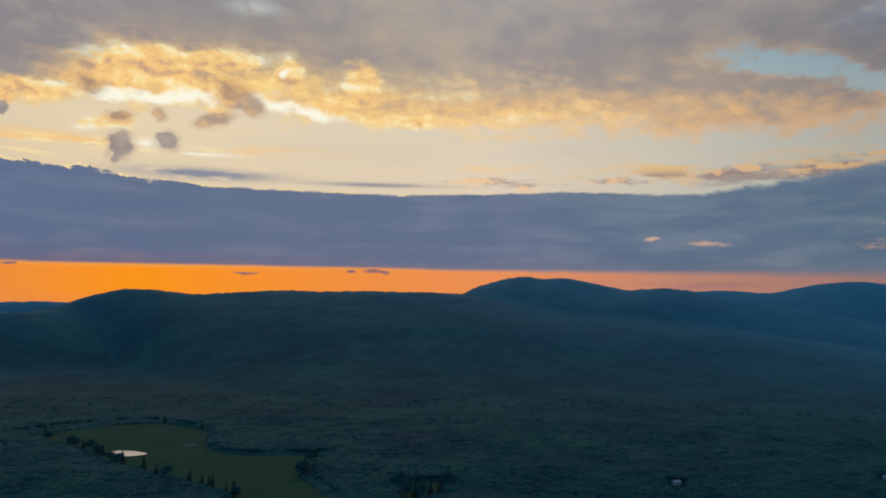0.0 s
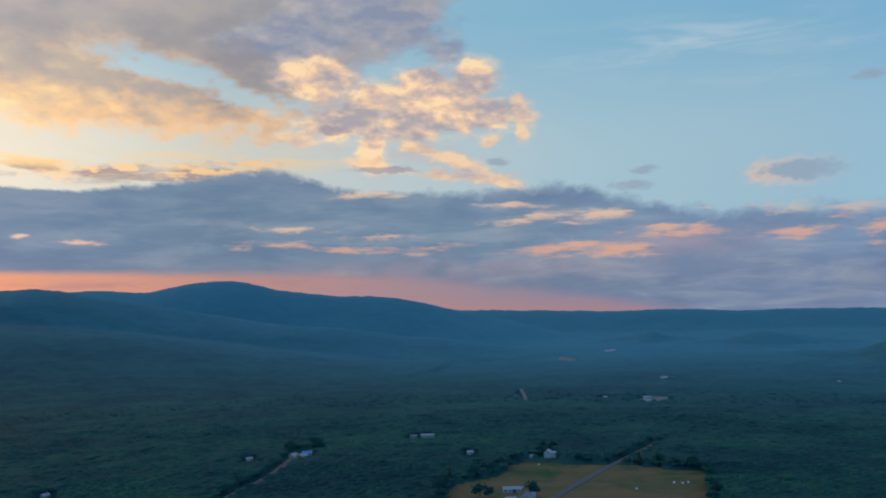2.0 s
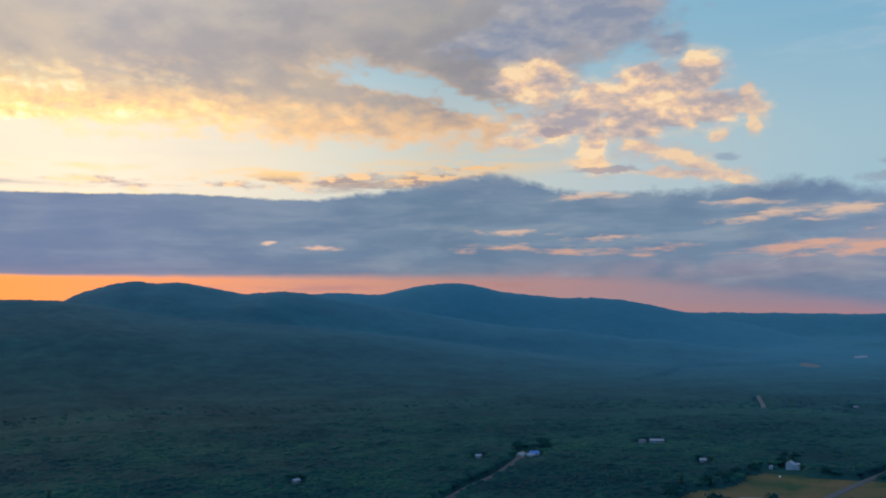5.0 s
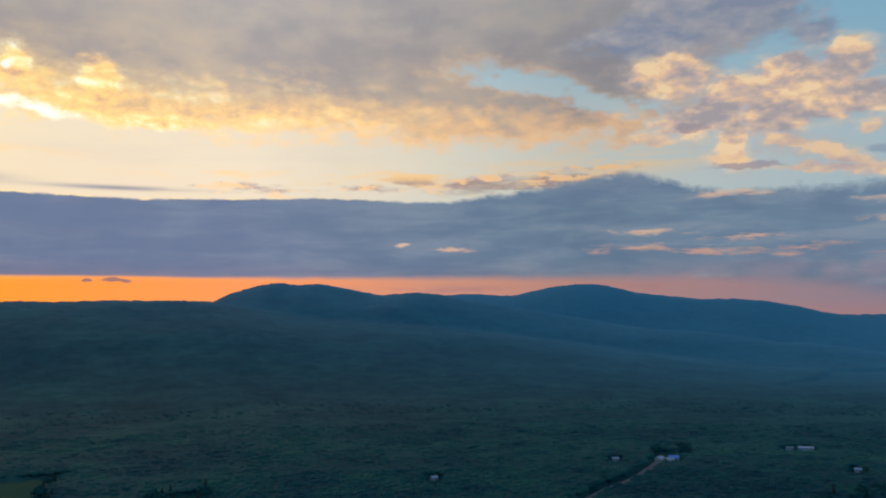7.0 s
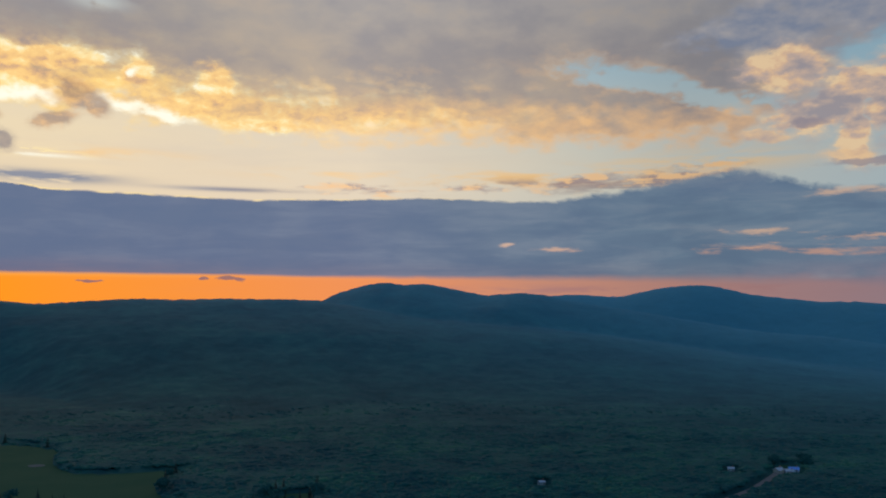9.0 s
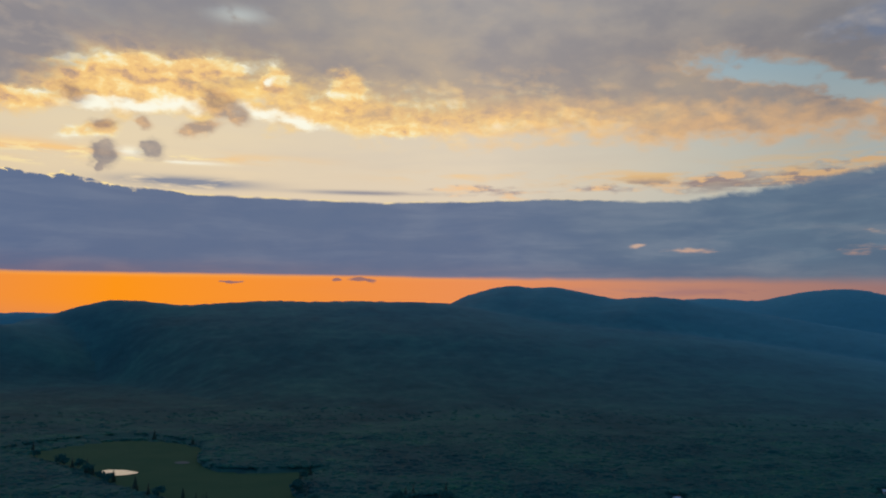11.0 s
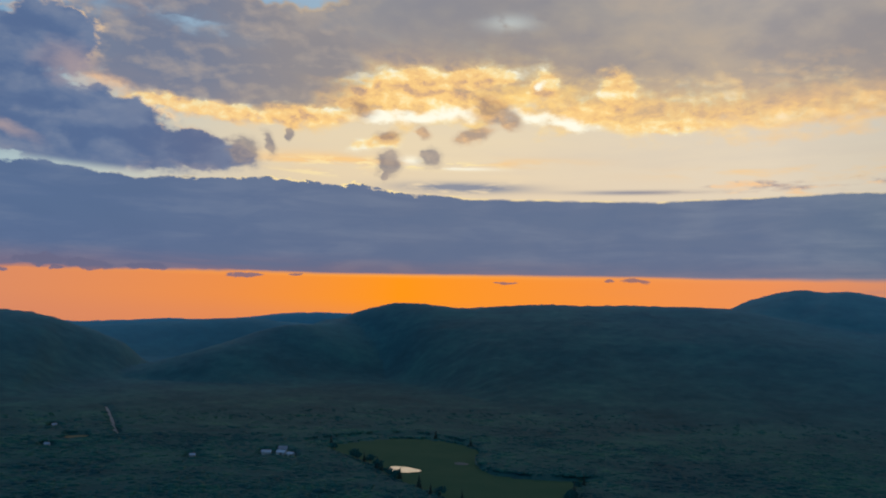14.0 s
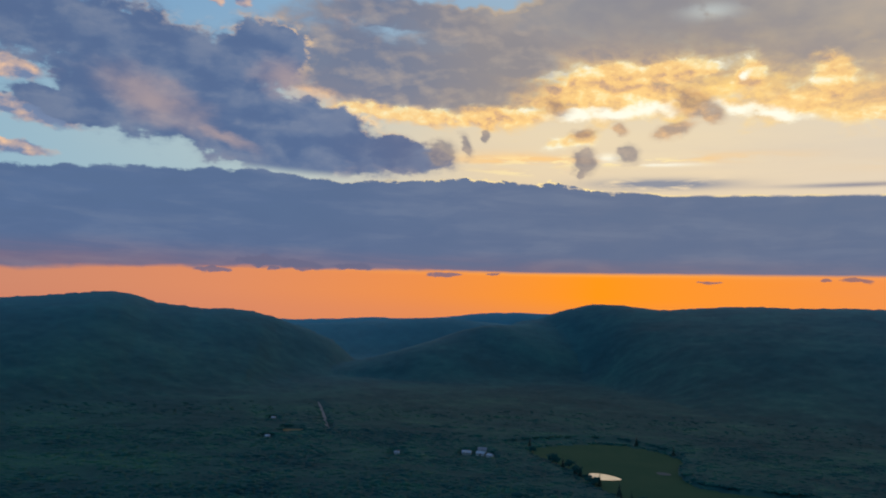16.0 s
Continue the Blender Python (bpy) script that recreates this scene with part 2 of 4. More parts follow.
# flat scraps in line above the bank
shelf = patch((4.3, 8.95, 3.4, 0.32, -2), (11.5, 9.0, 3.4, 0.2), (19.3, 9.4, 3.8, 0.5, 4), (24.5, 9.5, 3.0, 0.5, 2), (27.5, 10.2, 2.0, 0.2), near=True) * 0.8 + (thin - 0.5) * 2.6 + (long - 0.5) * 1.6 + (lump - 0.5) * 0.8
shelf_col = mix(step(0.38, 0.62, thin + (lump - lump_lit) * 1.5), lin(160, 140, 142), lin(246, 198, 146))
sky = mix(step(-0.4, 0.8, shelf) * 0.85, sky, shelf_col)

# broken heaps with lit rims over the clear air
far_mass = patch((36.0, 19.6, 6.4, 2.0, -4), (30.5, 18.2, 4.5, 1.5), (41.0, 17.6, 2.2, 0.9)) + (puff - 0.5) * 1.3 + (lump - 0.5) * 0.9 + (fine - 0.5) * 0.3
far_col = mix((0.25 + (calm - calm_lit) * 3.0 + (puff - 0.5) * 1.6).clip(), lin(134, 146, 172), lin(184, 180, 184))
sky = mix(step(-0.2, 0.5, far_mass) * 0.9, sky, far_col)
heap = patch((40.6, 13.9, 3.4, 1.7), (42.9, 15.6, 1.3, 1.35), (39.2, 15.1, 1.9, 1.1), (43.6, 13.4, 2.0, 1.1), (38.3, 13.1, 1.8, 1.3), (31.9, 15.8, 2.0, 1.1), (33.6, 12.9, 2.0, 1.0), (34.9, 13.5, 1.6, 0.8),
             (36.0, 11.5, 0.9, 1.8, 8), (36.4, 14.4, 1.8, 1.0))
wisps = patch((46.3, 13.1, 0.85, 0.9, -25), (45.9, 14.1, 0.45, 0.5), (46.0, 12.0, 0.4, 0.7), (39.2, 11.1, 1.6, 0.42, -22), (42.0, 10.1, 2.2, 0.5, -20), (44.6, 9.0, 1.8, 0.4, -10), (35.9, 10.3, 1.5, 0.4), (43.7, 11.5, 0.9, 0.36, 8),
               (31.0, 11.7, 1.3, 0.3, -8), (41.5, 9.2, 3.5, 0.3, -6))
knots = (heads - 0.5) * 0.5 + (lump - 0.5) * 0.8 + (calm - 0.5) * 1.2 + (fine - 0.5) * 0.4
heap, wisps = heap + knots + 0.15, wisps + knots * 0.9
sun_side = knob * 0.55 + (lump - lump_lit) * 0.9 + (calm - calm_lit) * 4.2 + (puff - puff_lit) * 1.2 + (fine - 0.5) * 0.15
heap_light = (0.42 + sun_side + step(0.45, 0.0, heap) * 0.2 + glow(42.9, 16.3, 1.3, 0.9) * 0.15 + glow(39.4, 14.6, 1.6, 1.0) * 0.25 + glow(31.2, 16.2, 1.2, 0.7) * 0.5 + glow(36.0, 11.0, 1.6, 1.3) * 0.35 - glow(41.5, 12.4, 2.6, 0.7) * 0.3)
heap_col = ramp(heap_light, 0.0, 1.0, [(0.0, lin(172, 164, 172)), (0.3, lin(194, 177, 174)), (0.55, lin(216, 190, 176)), (0.78, lin(242, 204, 170)), (1.0, lin(255, 222, 180))])
skirt = patch((39.5, 14.6, 6.0, 3.0), (34.5, 14.0, 4.5, 3.0), (40.5, 10.4, 5.0, 1.4, -15)) + (lump - 0.5) * 1.4 + (puff - 0.5) * 1.6 + (fine - 0.5) * 0.6
sky = mix(step(0.0, 0.9, skirt) * 0.55, sky, lin(192, 182, 184))
sky = mix(body_of(heap, 0.5, 0.45), sky, heap_col)
sky = mix(body_of(wisps, 0.5, 0.3), sky, mix((0.62 + sun_side).clip(), lin(196, 172, 170), lin(252, 212, 168)))
under_heap = patch((36.6, 9.75, 2.8, 0.28), (33.2, 12.4, 1.3, 0.35)) + (long - 0.5) * 1.4 + (lump - 0.5) * 0.8
sky = mix(step(-0.1, 0.5, under_heap) * 0.75, sky, lin(158, 150, 164))

# the long bank of cloud over the hills
top = curve(az, [(-70, 7.8), (-60, 8.1), (-48, 8.9), (-44, 9.1), (-37, 8.8), (-30, 9.0), (-24, 9.0), (-20.5, 8.4), (-3, 8.15), (8, 8.45), (16.4, 8.15), (23, 8.9), (27, 9.7), (30, 9.7), (34, 8.5), (45, 8.3), (48.5, 8.7), (53, 7.5), (57, 6.6), (75, 6.0)])
foot = curve(az, [(-70, 1.45), (-58, 1.9), (-48, 2.45), (-37, 2.8), (-26, 2.88), (-14, 3.05), (-3, 3.08), (8, 2.95), (19, 2.75), (26, 2.5), (34, 2.35), (41, 1.7), (48, 0.8), (53, -0.1), (60, -1.5), (75, -2)])
ragged = ramp(az, -70, 75, [(-70, 0.3), (-48, 0.5), (-22, 0.8), (-14, 0.12), (5, 0.12), (20, 0.4), (34, 0.75), (75, 1.0)])
veil = ramp(az, -70, 75, [(-70, 0.16), (-20, 0.12), (10, 0.14), (26, 0.4), (40, 0.6), (75, 0.9)])
over = top - el + (heads - 0.5) * ragged * 1.5 + (fine - 0.5) * ragged * 0.4 + (long - 0.5) * ragged * 1.3
low_calm = ramp(az, -70, 75, [(-70, 0.8), (-40, 0.7), (-24, 0.15), (0, 0.15), (20, 0.5), (75, 1.2)])
beneath = el - foot + ((long - 0.5) * 0.9 + (lump - 0.5) * 0.5) * low_calm
bank = (over / veil).op("SMOOTH_MIN", 1.0, 0.3).clip() * step(0.0, 1.0, (beneath + 0.06) / ramp(az, -70, 75, [(-70, 0.5), (-24, 0.28), (0, 0.28), (14, 0.5), (28, 0.85), (75, 1.5)]))
bank_colour = ramp(az, -65, 75, [(-65, lin(86, 111, 151)), (-40, lin(87, 108, 144)), (-20, lin(97, 112, 141)), (3, lin(100, 114, 141)), (12, lin(103, 121, 146)), (25, lin(111, 135, 160)), (45, lin(119, 143, 170)), (75, lin(126, 152, 190))])
bank_low = ramp(az, -65, 75, [(-65, lin(120, 108, 132)), (-35, lin(122, 108, 130)), (-20, lin(126, 106, 122)), (10, lin(120, 122, 142)), (25, lin(122, 134, 154)), (40, lin(116, 132, 156)), (75, lin(122, 140, 178))])
bank_colour = mix(step(4.5, 2.3, el - (long - 0.5) * 1.5), bank_colour, bank_low)
bank_colour = mix(step(0.44, 0.70, long) * ramp(az, -70, 75, [(-70, 0.12), (-15, 0.1), (10, 0.16), (34, 0.5), (75, 0.55)]), bank_colour, lin(160, 168, 180))
bank_colour = mix(step(0.5, 0.36, long) * 0.18, bank_colour, lin(84, 106, 138))
bank_colour = mix(step(0.6, 0.36, calm) * 0.2, bank_colour, lin(80, 102, 138))
bank_colour = mix((glow(28.5, 8.8, 5.0, 0.9) * 0.4 + glow(48.5, 7.9, 4.2, 0.7) * 0.6 + glow(62, 5.2, 5, 0.5) * 0.4).clip() * step(0.3, 0.55, puff), bank_colour, lin(98, 122, 158))
bank_colour = mix((glow(56, 4.5, 5.5, 1.0) * 0.5 + glow(40, 3.0, 12, 0.8) * 0.35).clip() * step(0.3, 0.6, puff), bank_colour, lin(178, 154, 166))
peach = patch((29.4, 4.7, 1.9, 0.26), (33.2, 4.55, 3.6, 0.22, -4), (30.9, 5.75, 1.3, 0.15), (13.8, 5.26, 0.4, 0.1), (17.0, 4.95, 1.0, 0.1), (36.0, 5.3, 2.0, 0.12), (40.3, 4.5, 1.4, 0.2), near=True)
peach = most(peach, patch((47.0, 6.3, 3.0, 0.24, 3), (51.0, 6.42, 2.0, 0.28), (49.3, 5.9, 1.2, 0.18), (55.4, 5.1, 1.6, 0.4), (57.3, 5.15, 1.3, 0.28), (48.9, 4.25, 2.8, 0.34), (52.4, 3.95, 1.9, 0.32), near=True))
peach = most(peach, patch((63.0, 6.35, 2.0, 0.46), (67.2, 6.05, 2.6, 0.5), (63.0, 4.65, 1.5, 0.28), (67.9, 4.5, 0.7, 0.5), (58.6, 6.55, 0.9, 0.25), (35.4, 8.1, 1.5, 0.2), (45.2, 7.2, 2.0, 0.14), (56.5, 7.25, 1.6, 0.14), near=True))
peach = peach * 0.7 + (long - 0.5) * 2.0 + (thin - 0.5) * 3.6 + (fine - 0.5) * 0.5
bank_colour = mix(step(-0.5, 0.9, peach) * 0.8, bank_colour, mix(step(4.4, 6.4, el - (az - 45.0) * 0.02), lin(224, 170, 146), lin(232, 194, 168)))
sky = mix(bank * 0.985, sky, bank_colour)
lining = step(-0.03, 0.03, over) * step(0.16, 0.06, over) * (glow(-24, 8.8, 9, 2) * 1.0 + glow(-4, 8.2, 14, 2) * 0.6) * step(0.40, 0.56, lump)
sky = mix(lining.clip(), sky, lin(255, 228, 166))
under_glow = step(-0.2, 0.0, beneath) * step(0.22, 0.04, beneath) * glow(-20, 3.0, 16, 1.5)
sky = mix(under_glow * 0.35, sky, lin(255, 176, 80))
# scraps that hang below the bank
scrap = patch((-45.5, 2.5, 1.1, 0.2), (-39.9, 2.95, 1.5, 0.32), (-36.4, 3.0, 1.6, 0.26), (-30.3, 2.75, 1.3, 0.16), (-4.4, 2.95, 0.9, 0.2), (-6.2, 2.95, 0.5, 0.12), (-42.8, 3.2, 1.7, 0.4), (-41.8, 2.7, 0.5, 0.14), (-27.0, 2.85, 0.6, 0.1),
              (-13.0, 2.65, 0.9, 0.07), near=True) + (fine - 0.5) * 1.2 + (heads - 0.5) * 0.6 + (lump - 0.5) * 0.7
sky = mix(step(-0.05, 0.3, scrap) * 0.85, sky, mix(step(-34.0, -24.0, az), lin(104, 104, 132), lin(132, 104, 112)))
thin_pink = glow(20, 2.2, 14, 0.3) * step(0.47, 0.6, long)
sky = mix(thin_pink * 0.6, sky, lin(170, 126, 130))

# the heavy blue heap beside the light, peach where it is lit
heavy = patch((-50.0, 15.4, 8.0, 2.9, -14), (-43.4, 16.3, 3.2, 2.2), (-44.6, 12.2, 7.0, 2.5, -16), (-38.2, 11.5, 4.0, 1.9, -22), (-34.4, 10.6, 3.6, 1.1, -8), (-41.0, 10.2, 5.0, 1.4, -5), (-60.0, 17.6, 7.0, 2.6), (-51.8, 13.0, 4.6, 1.7, -20), (-55.0, 12.2, 3.2, 0.9, -10))
aside = most(spot(-34.5, 16.2, 8.5, 2.1, -6), spot(-29.5, 17.2, 5.5, 1.6, 0), spot(-33, 19.6, 5, 0.9, -5))
small = patch((-58.5, 13.9, 2.6, 0.75, -8), (-57.5, 11.5, 4.2, 0.8, -8), (-58.2, 9.3, 3.0, 0.5, -5), (-46.5, 19.7, 0.6, 0.35), (-44.6, 19.8, 0.6, 0.4))
lumpy = (heads - 0.5) * 0.2 + (calm - 0.5) * 1.0 + (lump - 0.5) * 0.35 + (fine - 0.5) * 0.12
small, aside, heavy = small + lumpy, aside + lumpy * 0.8 + 0.35, heavy + (heads - 0.5) * 0.45 + (puff - 0.5) * 0.8 + (calm - 0.5) * 0.5 + (lump - 0.5) * 0.7 + (fine - 0.5) * 0.35 + 0.1
small_col = mix((0.22 + knob * 0.8 + (lump - lump_lit) * 2.0 + (calm - calm_lit) * 2.5 + glow(-58, 14.2, 3, 0.8) * 0.5).clip(), lin(112, 128, 164), lin(244, 198, 158))
sky = mix(step(-0.05, 0.4, small) * step(-0.1, 0.5, el - top) * 0.9, sky, small_col)
aside_col = mix((swell * 0.7 + (calm - 0.42) * 1.3).clip() * 0.6, mix(step(-36.0, -27.0, az), lin(114, 124, 147), lin(142, 138, 142)), lin(188, 172, 158))
aside_col = mix(step(0.4, 0.0, aside) * step(0.45, 0.6, fine) * step(15.5, 13.0, el) * 0.9, aside_col, lin(250, 208, 150))
sky = mix(step(-0.1, 0.45, aside) * 0.93, sky, aside_col)
fringe = patch((-27.4, 13.4, 2.8, 0.6, 4), (-32.4, 13.3, 3.4, 0.5, -2), (-36.4, 13.6, 2.2, 0.4)) + (heads - 0.5) * 0.6 + (lump - 0.5) * 1.4 + (calm - 0.5) * 0.8 + (fine - 0.5) * 0.4
sky = mix(body_of(fringe, 0.5, 0.35), sky, ramp(cells, 0.0, 1.0, FIRE))
heavy_col = mix(step(-41.0, -32.0, az + (puff - 0.5) * 6.0), lin(90, 112, 149), lin(102, 113, 143))
heavy_col = mix((step(0.40, 0.66, calm) * 0.5 + (knob * 0.6 + swell * 0.4).clip() * 0.6).clip(), heavy_col, lin(128, 139, 162))
heavy_col = mix(step(0.52, 0.34, calm) * 0.3, heavy_col, lin(78, 98, 138))
warm = patch((-49.8, 13.1, 4.2, 1.5, -18), (-41.6, 15.2, 2.4, 1.3, -10), (-57.5, 13.8, 2.0, 0.5), (-45.6, 11.2, 2.6, 0.5, -20)) + (calm - 0.5) * 1.2 + (lump - 0.5) * 0.5
heavy_col = mix(step(-0.4, 0.9, warm) * 0.65, heavy_col, lin(186, 164, 160))
ragged_foot = step(0.5, 0.0, heavy) * glow(-39, 9.4, 6, 0.9)
heavy_col = mix(ragged_foot * step(0.4, 0.6, lump) * 0.7, heavy_col, lin(178, 166, 166))
lit_edge = step(0.22, 0.0, heavy) * step(0.38, 0.54, lump + knob * 0.5) * (glow(-40.4, 17.4, 3.0, 1.6) * 1.4 + glow(-35.6, 12.9, 2.6, 1.2) * 1.2 + glow(-47, 18.6, 4, 1.0) * 0.6).clip()
heavy_col = mix(lit_edge, heavy_col, lin(254, 214, 160))
sky = mix((step(-0.3, 0.25, heavy) * 0.45 + step(-0.06, 0.14, heavy) * 0.55) * step(-0.1, 0.6, el - top), sky, heavy_col)

# dark scraps before the light, and stray small clouds
dark = patch((-21.15, 10.4, 0.75, 0.8), (-21.3, 9.7, 0.25, 0.4), (-18.25, 11.0, 0.72, 0.62), (-29.1, 11.4, 0.36, 0.8, 25), (-27.9, 12.15, 0.25, 0.42), (-30.9, 10.9, 1.0, 0.8), near=True) + (fine - 0.5) * 0.9 + (heads - 0.5) * 0.6 + (lump - 0.5) * 0.6
sky = mix(body_of(dark, 0.5, 0.3), sky, mix((0.3 + knob * 2.0).clip(), lin(124, 120, 130), lin(176, 158, 146)))
brown = most(patch((-14.1, 14.1, 1.15, 0.85, -20), (-13.0, 13.5, 0.8, 0.55, -20), near=True) + 0.05, patch((-21.4, 12.3, 1.2, 0.42, 5), (-18.8, 12.6, 0.55, 0.5, -20), (-15.4, 12.5, 1.5, 0.55, 15), (-23.2, 13.95, 1.0, 0.75, -25), near=True) - 0.25) + (fine - 0.5) * 0.8 + (heads - 0.5) * 0.7 + (lump - 0.5) * 0.7
sky = mix(body_of(brown, 0.5, 0.2), sky, mix((0.35 + knob * 2.2 + (lump - lump_lit) * 2.0).clip(), lin(148, 122, 114), lin(220, 170, 120)))
stray = most(spot(63.2, 8.5, 3.2, 0.85, 0, True), spot(54, 9.2, 1.1, 0.32, 0, True), spot(44.4, 10.1, 0.8, 0.28, 0, True), spot(53.3, 8.2, 1.5, 0.35, 0, True), spot(67.8, 13.8, 1.1, 0.3, 0, True)) + (fine - 0.5) * 1.0
sky = mix(step(-0.25, 0.6, stray) * 0.72, sky, mix(step(0.6, 0.1, stray + (az - 62.5) * 0.12) * step(59.0, 61.0, az), lin(146, 162, 184), lin(236, 190, 166)))
# the sky dims away from the light
sky = blend("MULTIPLY", 1.0, sky, ramp(az, -65, 75, [(-65, (0.95, 0.95, 0.95, 1)), (-35, (1, 1, 1, 1)), (4, (1, 1, 1, 1)), (26, (0.71, 0.71, 0.695, 1)), (75, (0.68, 0.68, 0.655, 1))]))
# below the horizon, dim ground light
sky = mix(step(-0.2, -3.0, el), sky, lin(60, 72, 84))

light = node("ShaderNodeBackground", Strength=1.0)
put(sky, light.inputs["Color"])
out = node("ShaderNodeOutputWorld")
Val.tree.links.new(light.outputs[0], out.inputs[0])
world.cycles.sampling_method, world.cycles.sample_map_resolution = "MANUAL", 512

sun = new("sun", bpy.data.lights.new("sun", "SUN"))
sun.data.energy, sun.data.angle, sun.data.color = 0.42, radians(60), (1.0, 0.82, 0.64)
a, e = radians(SUN_AZ), radians(SUN_EL)
sun.matrix_world = look((0, 0, 900), (-math.sin(a) * math.cos(e), -math.cos(a) * math.cos(e), 900 - math.sin(e)))


# ---------------------------------------------------------------- materials
def material(name, build):
    m = bpy.data.materials.new(name)
    m.use_nodes = True
    Val.tree = m.node_tree
    b = m.node_tree.nodes["Principled BSDF"]
    build(b)
    return m


def place():
    return Val(node("ShaderNodeTexCoord").outputs["Object"])


def bump(b, height, strength, distance):
    n = node("ShaderNodeBump", Strength=strength, Distance=distance)
    put(height, n.inputs["Height"])
    Val.tree.links.new(n.outputs[0], b.inputs["Normal"])


def haze_sheen(b, weight):
    """A blue sheen that imitates haze over a leafy canopy seen along its surface."""
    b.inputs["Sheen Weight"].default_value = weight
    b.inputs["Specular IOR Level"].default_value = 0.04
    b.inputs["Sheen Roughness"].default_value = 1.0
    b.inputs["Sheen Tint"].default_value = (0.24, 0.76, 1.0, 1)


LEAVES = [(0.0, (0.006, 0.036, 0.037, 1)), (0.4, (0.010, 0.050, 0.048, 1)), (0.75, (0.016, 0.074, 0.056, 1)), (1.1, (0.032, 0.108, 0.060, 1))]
# the same leaves tinted blue, as painted haze for far woods
HAZE_LEAVES = [(0.0, (0.007, 0.039, 0.045, 1)), (0.4, (0.010, 0.052, 0.059, 1)), (0.75, (0.013, 0.062, 0.069, 1)), (1.1, (0.019, 0.075, 0.078, 1))]


def haze_share(p, stands):
    """How much haze is painted on the woods, growing outwards from the valley's middle."""
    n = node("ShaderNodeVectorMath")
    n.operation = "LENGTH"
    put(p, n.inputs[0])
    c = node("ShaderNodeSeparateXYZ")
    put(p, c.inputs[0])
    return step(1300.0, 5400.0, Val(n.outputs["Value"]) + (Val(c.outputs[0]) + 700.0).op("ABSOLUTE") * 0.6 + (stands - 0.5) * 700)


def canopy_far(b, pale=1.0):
    """Leaf woods in the valley, with haze painted into colour and sheen on the far hills."""
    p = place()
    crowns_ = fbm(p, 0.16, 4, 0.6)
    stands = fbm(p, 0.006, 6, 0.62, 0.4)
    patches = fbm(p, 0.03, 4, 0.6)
    haze = haze_share(p, stands)
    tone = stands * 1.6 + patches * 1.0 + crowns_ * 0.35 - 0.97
    put(mix(haze, ramp(tone, 0.0, 1.2, LEAVES), ramp(tone, 0.0, 1.2, HAZE_LEAVES)), b.inputs["Base Color"])
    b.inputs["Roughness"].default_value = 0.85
    haze_sheen(b, 0.0)
    # sheen grows outwards in place of haze in the air
    put(0.015 + haze * (0.30 * pale) + (patches - 0.5) * 0.05, b.inputs["Sheen Weight"])
    bump(b, crowns_, 0.25, 4.0)


def leaf_crowns(b):
    g = node("ShaderNodeNewGeometry")
    p = place()
    each = Val(g.outputs["Random Per Island"])
    stands = fbm(p, 0.006, 6, 0.62, 0.4)
    patches = fbm(p, 0.03, 4, 0.6)
    leaves = fbm(p, 1.1, 3, 0.6)
    tone = stands * 1.9 + patches * 1.3 + each * 0.3 - 1.12 + leaves * 0.1
    # painted haze on the crowns too: bluer and with more sheen outwards
    haze = haze_share(p, stands)
    put(mix(haze, ramp(tone, 0.0, 1.2, LEAVES), ramp(tone, 0.0, 1.2, HAZE_LEAVES)), b.inputs["Base Color"])
    b.inputs["Roughness"].default_value = 0.8
    haze_sheen(b, 0.03)
    put(0.02 + haze * 0.34, b.inputs["Sheen Weight"])
    bump(b, leaves, 0.3, 0.6)


def floor_woods(b):
    p = place()
    c = mix(step(0.3, 0.7, fbm(p, 0.05, 6, 0.6)), (0.022, 0.040, 0.020, 1), (0.050, 0.064, 0.030, 1))
    put(c, b.inputs["Base Color"])
    b.inputs["Roughness"].default_value = 0.9
    bump(b, fbm(p, 0.4, 5), 0.6, 1.5)


def grass(dry, green, straw):
    def build(b):
        p = place()
        wide_ = fbm(p, 0.018, 5, 0.6, 0.6)
        rows = fbm(p, 0.25, 5, 0.65)
        c = mix((step(0.30, 0.62, wide_) * dry + (rows - 0.5) * 0.4 * dry).clip(), green, straw)
        c = mix(step(0.55, 0.75, rows) * 0.35, c, tuple(0.75 * q for q in green[:3]) + (1,))
        put(c, b.inputs["Base Color"])
        b.inputs["Roughness"].default_value, b.inputs["Specular IOR Level"].default_value = 0.95, 0.05
        bump(b, rows, 0.5, 0.4)
    return build


def plain(colour, rough=0.7, metal=0.0, dirt=0.35, scale=0.8):
    def build(b):
        p = place()
        n = fbm(p, scale, 6, 0.6)
        c = mix(step(0.35, 0.75, n) * dirt, (*colour, 1), tuple(x * 0.55 for x in colour) + (1,))
        put(c, b.inputs["Base Color"])
        b.inputs["Roughness"].default_value, b.inputs["Metallic"].default_value = rough, metal
        bump(b, fbm(p, scale * 8, 4), 0.15, 0.03)
    return build


def water(b):
    b.inputs["Base Color"].default_value = (0.012, 0.018, 0.016, 1)
    b.inputs["Roughness"].default_value = 0.06
    b.inputs["IOR"].default_value = 1.33
    bump(b, fbm(place(), 0.6, 3), 0.04, 0.05)


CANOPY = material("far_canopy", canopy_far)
# the same canopy with weaker painted haze, to set some hills apart
LESS_HAZE = material("less_haze_canopy", lambda b: canopy_far(b, 0.86))
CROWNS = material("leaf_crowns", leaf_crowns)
WOODS = material("woodland_floor", floor_woods)
HAY = material("mown_hay", grass(1.0, (0.036, 0.090, 0.044, 1), (0.180, 0.130, 0.066, 1)))
MEADOW = material("green_meadow", grass(0.35, (0.020, 0.068, 0.034, 1), (0.042, 0.088, 0.042, 1)))
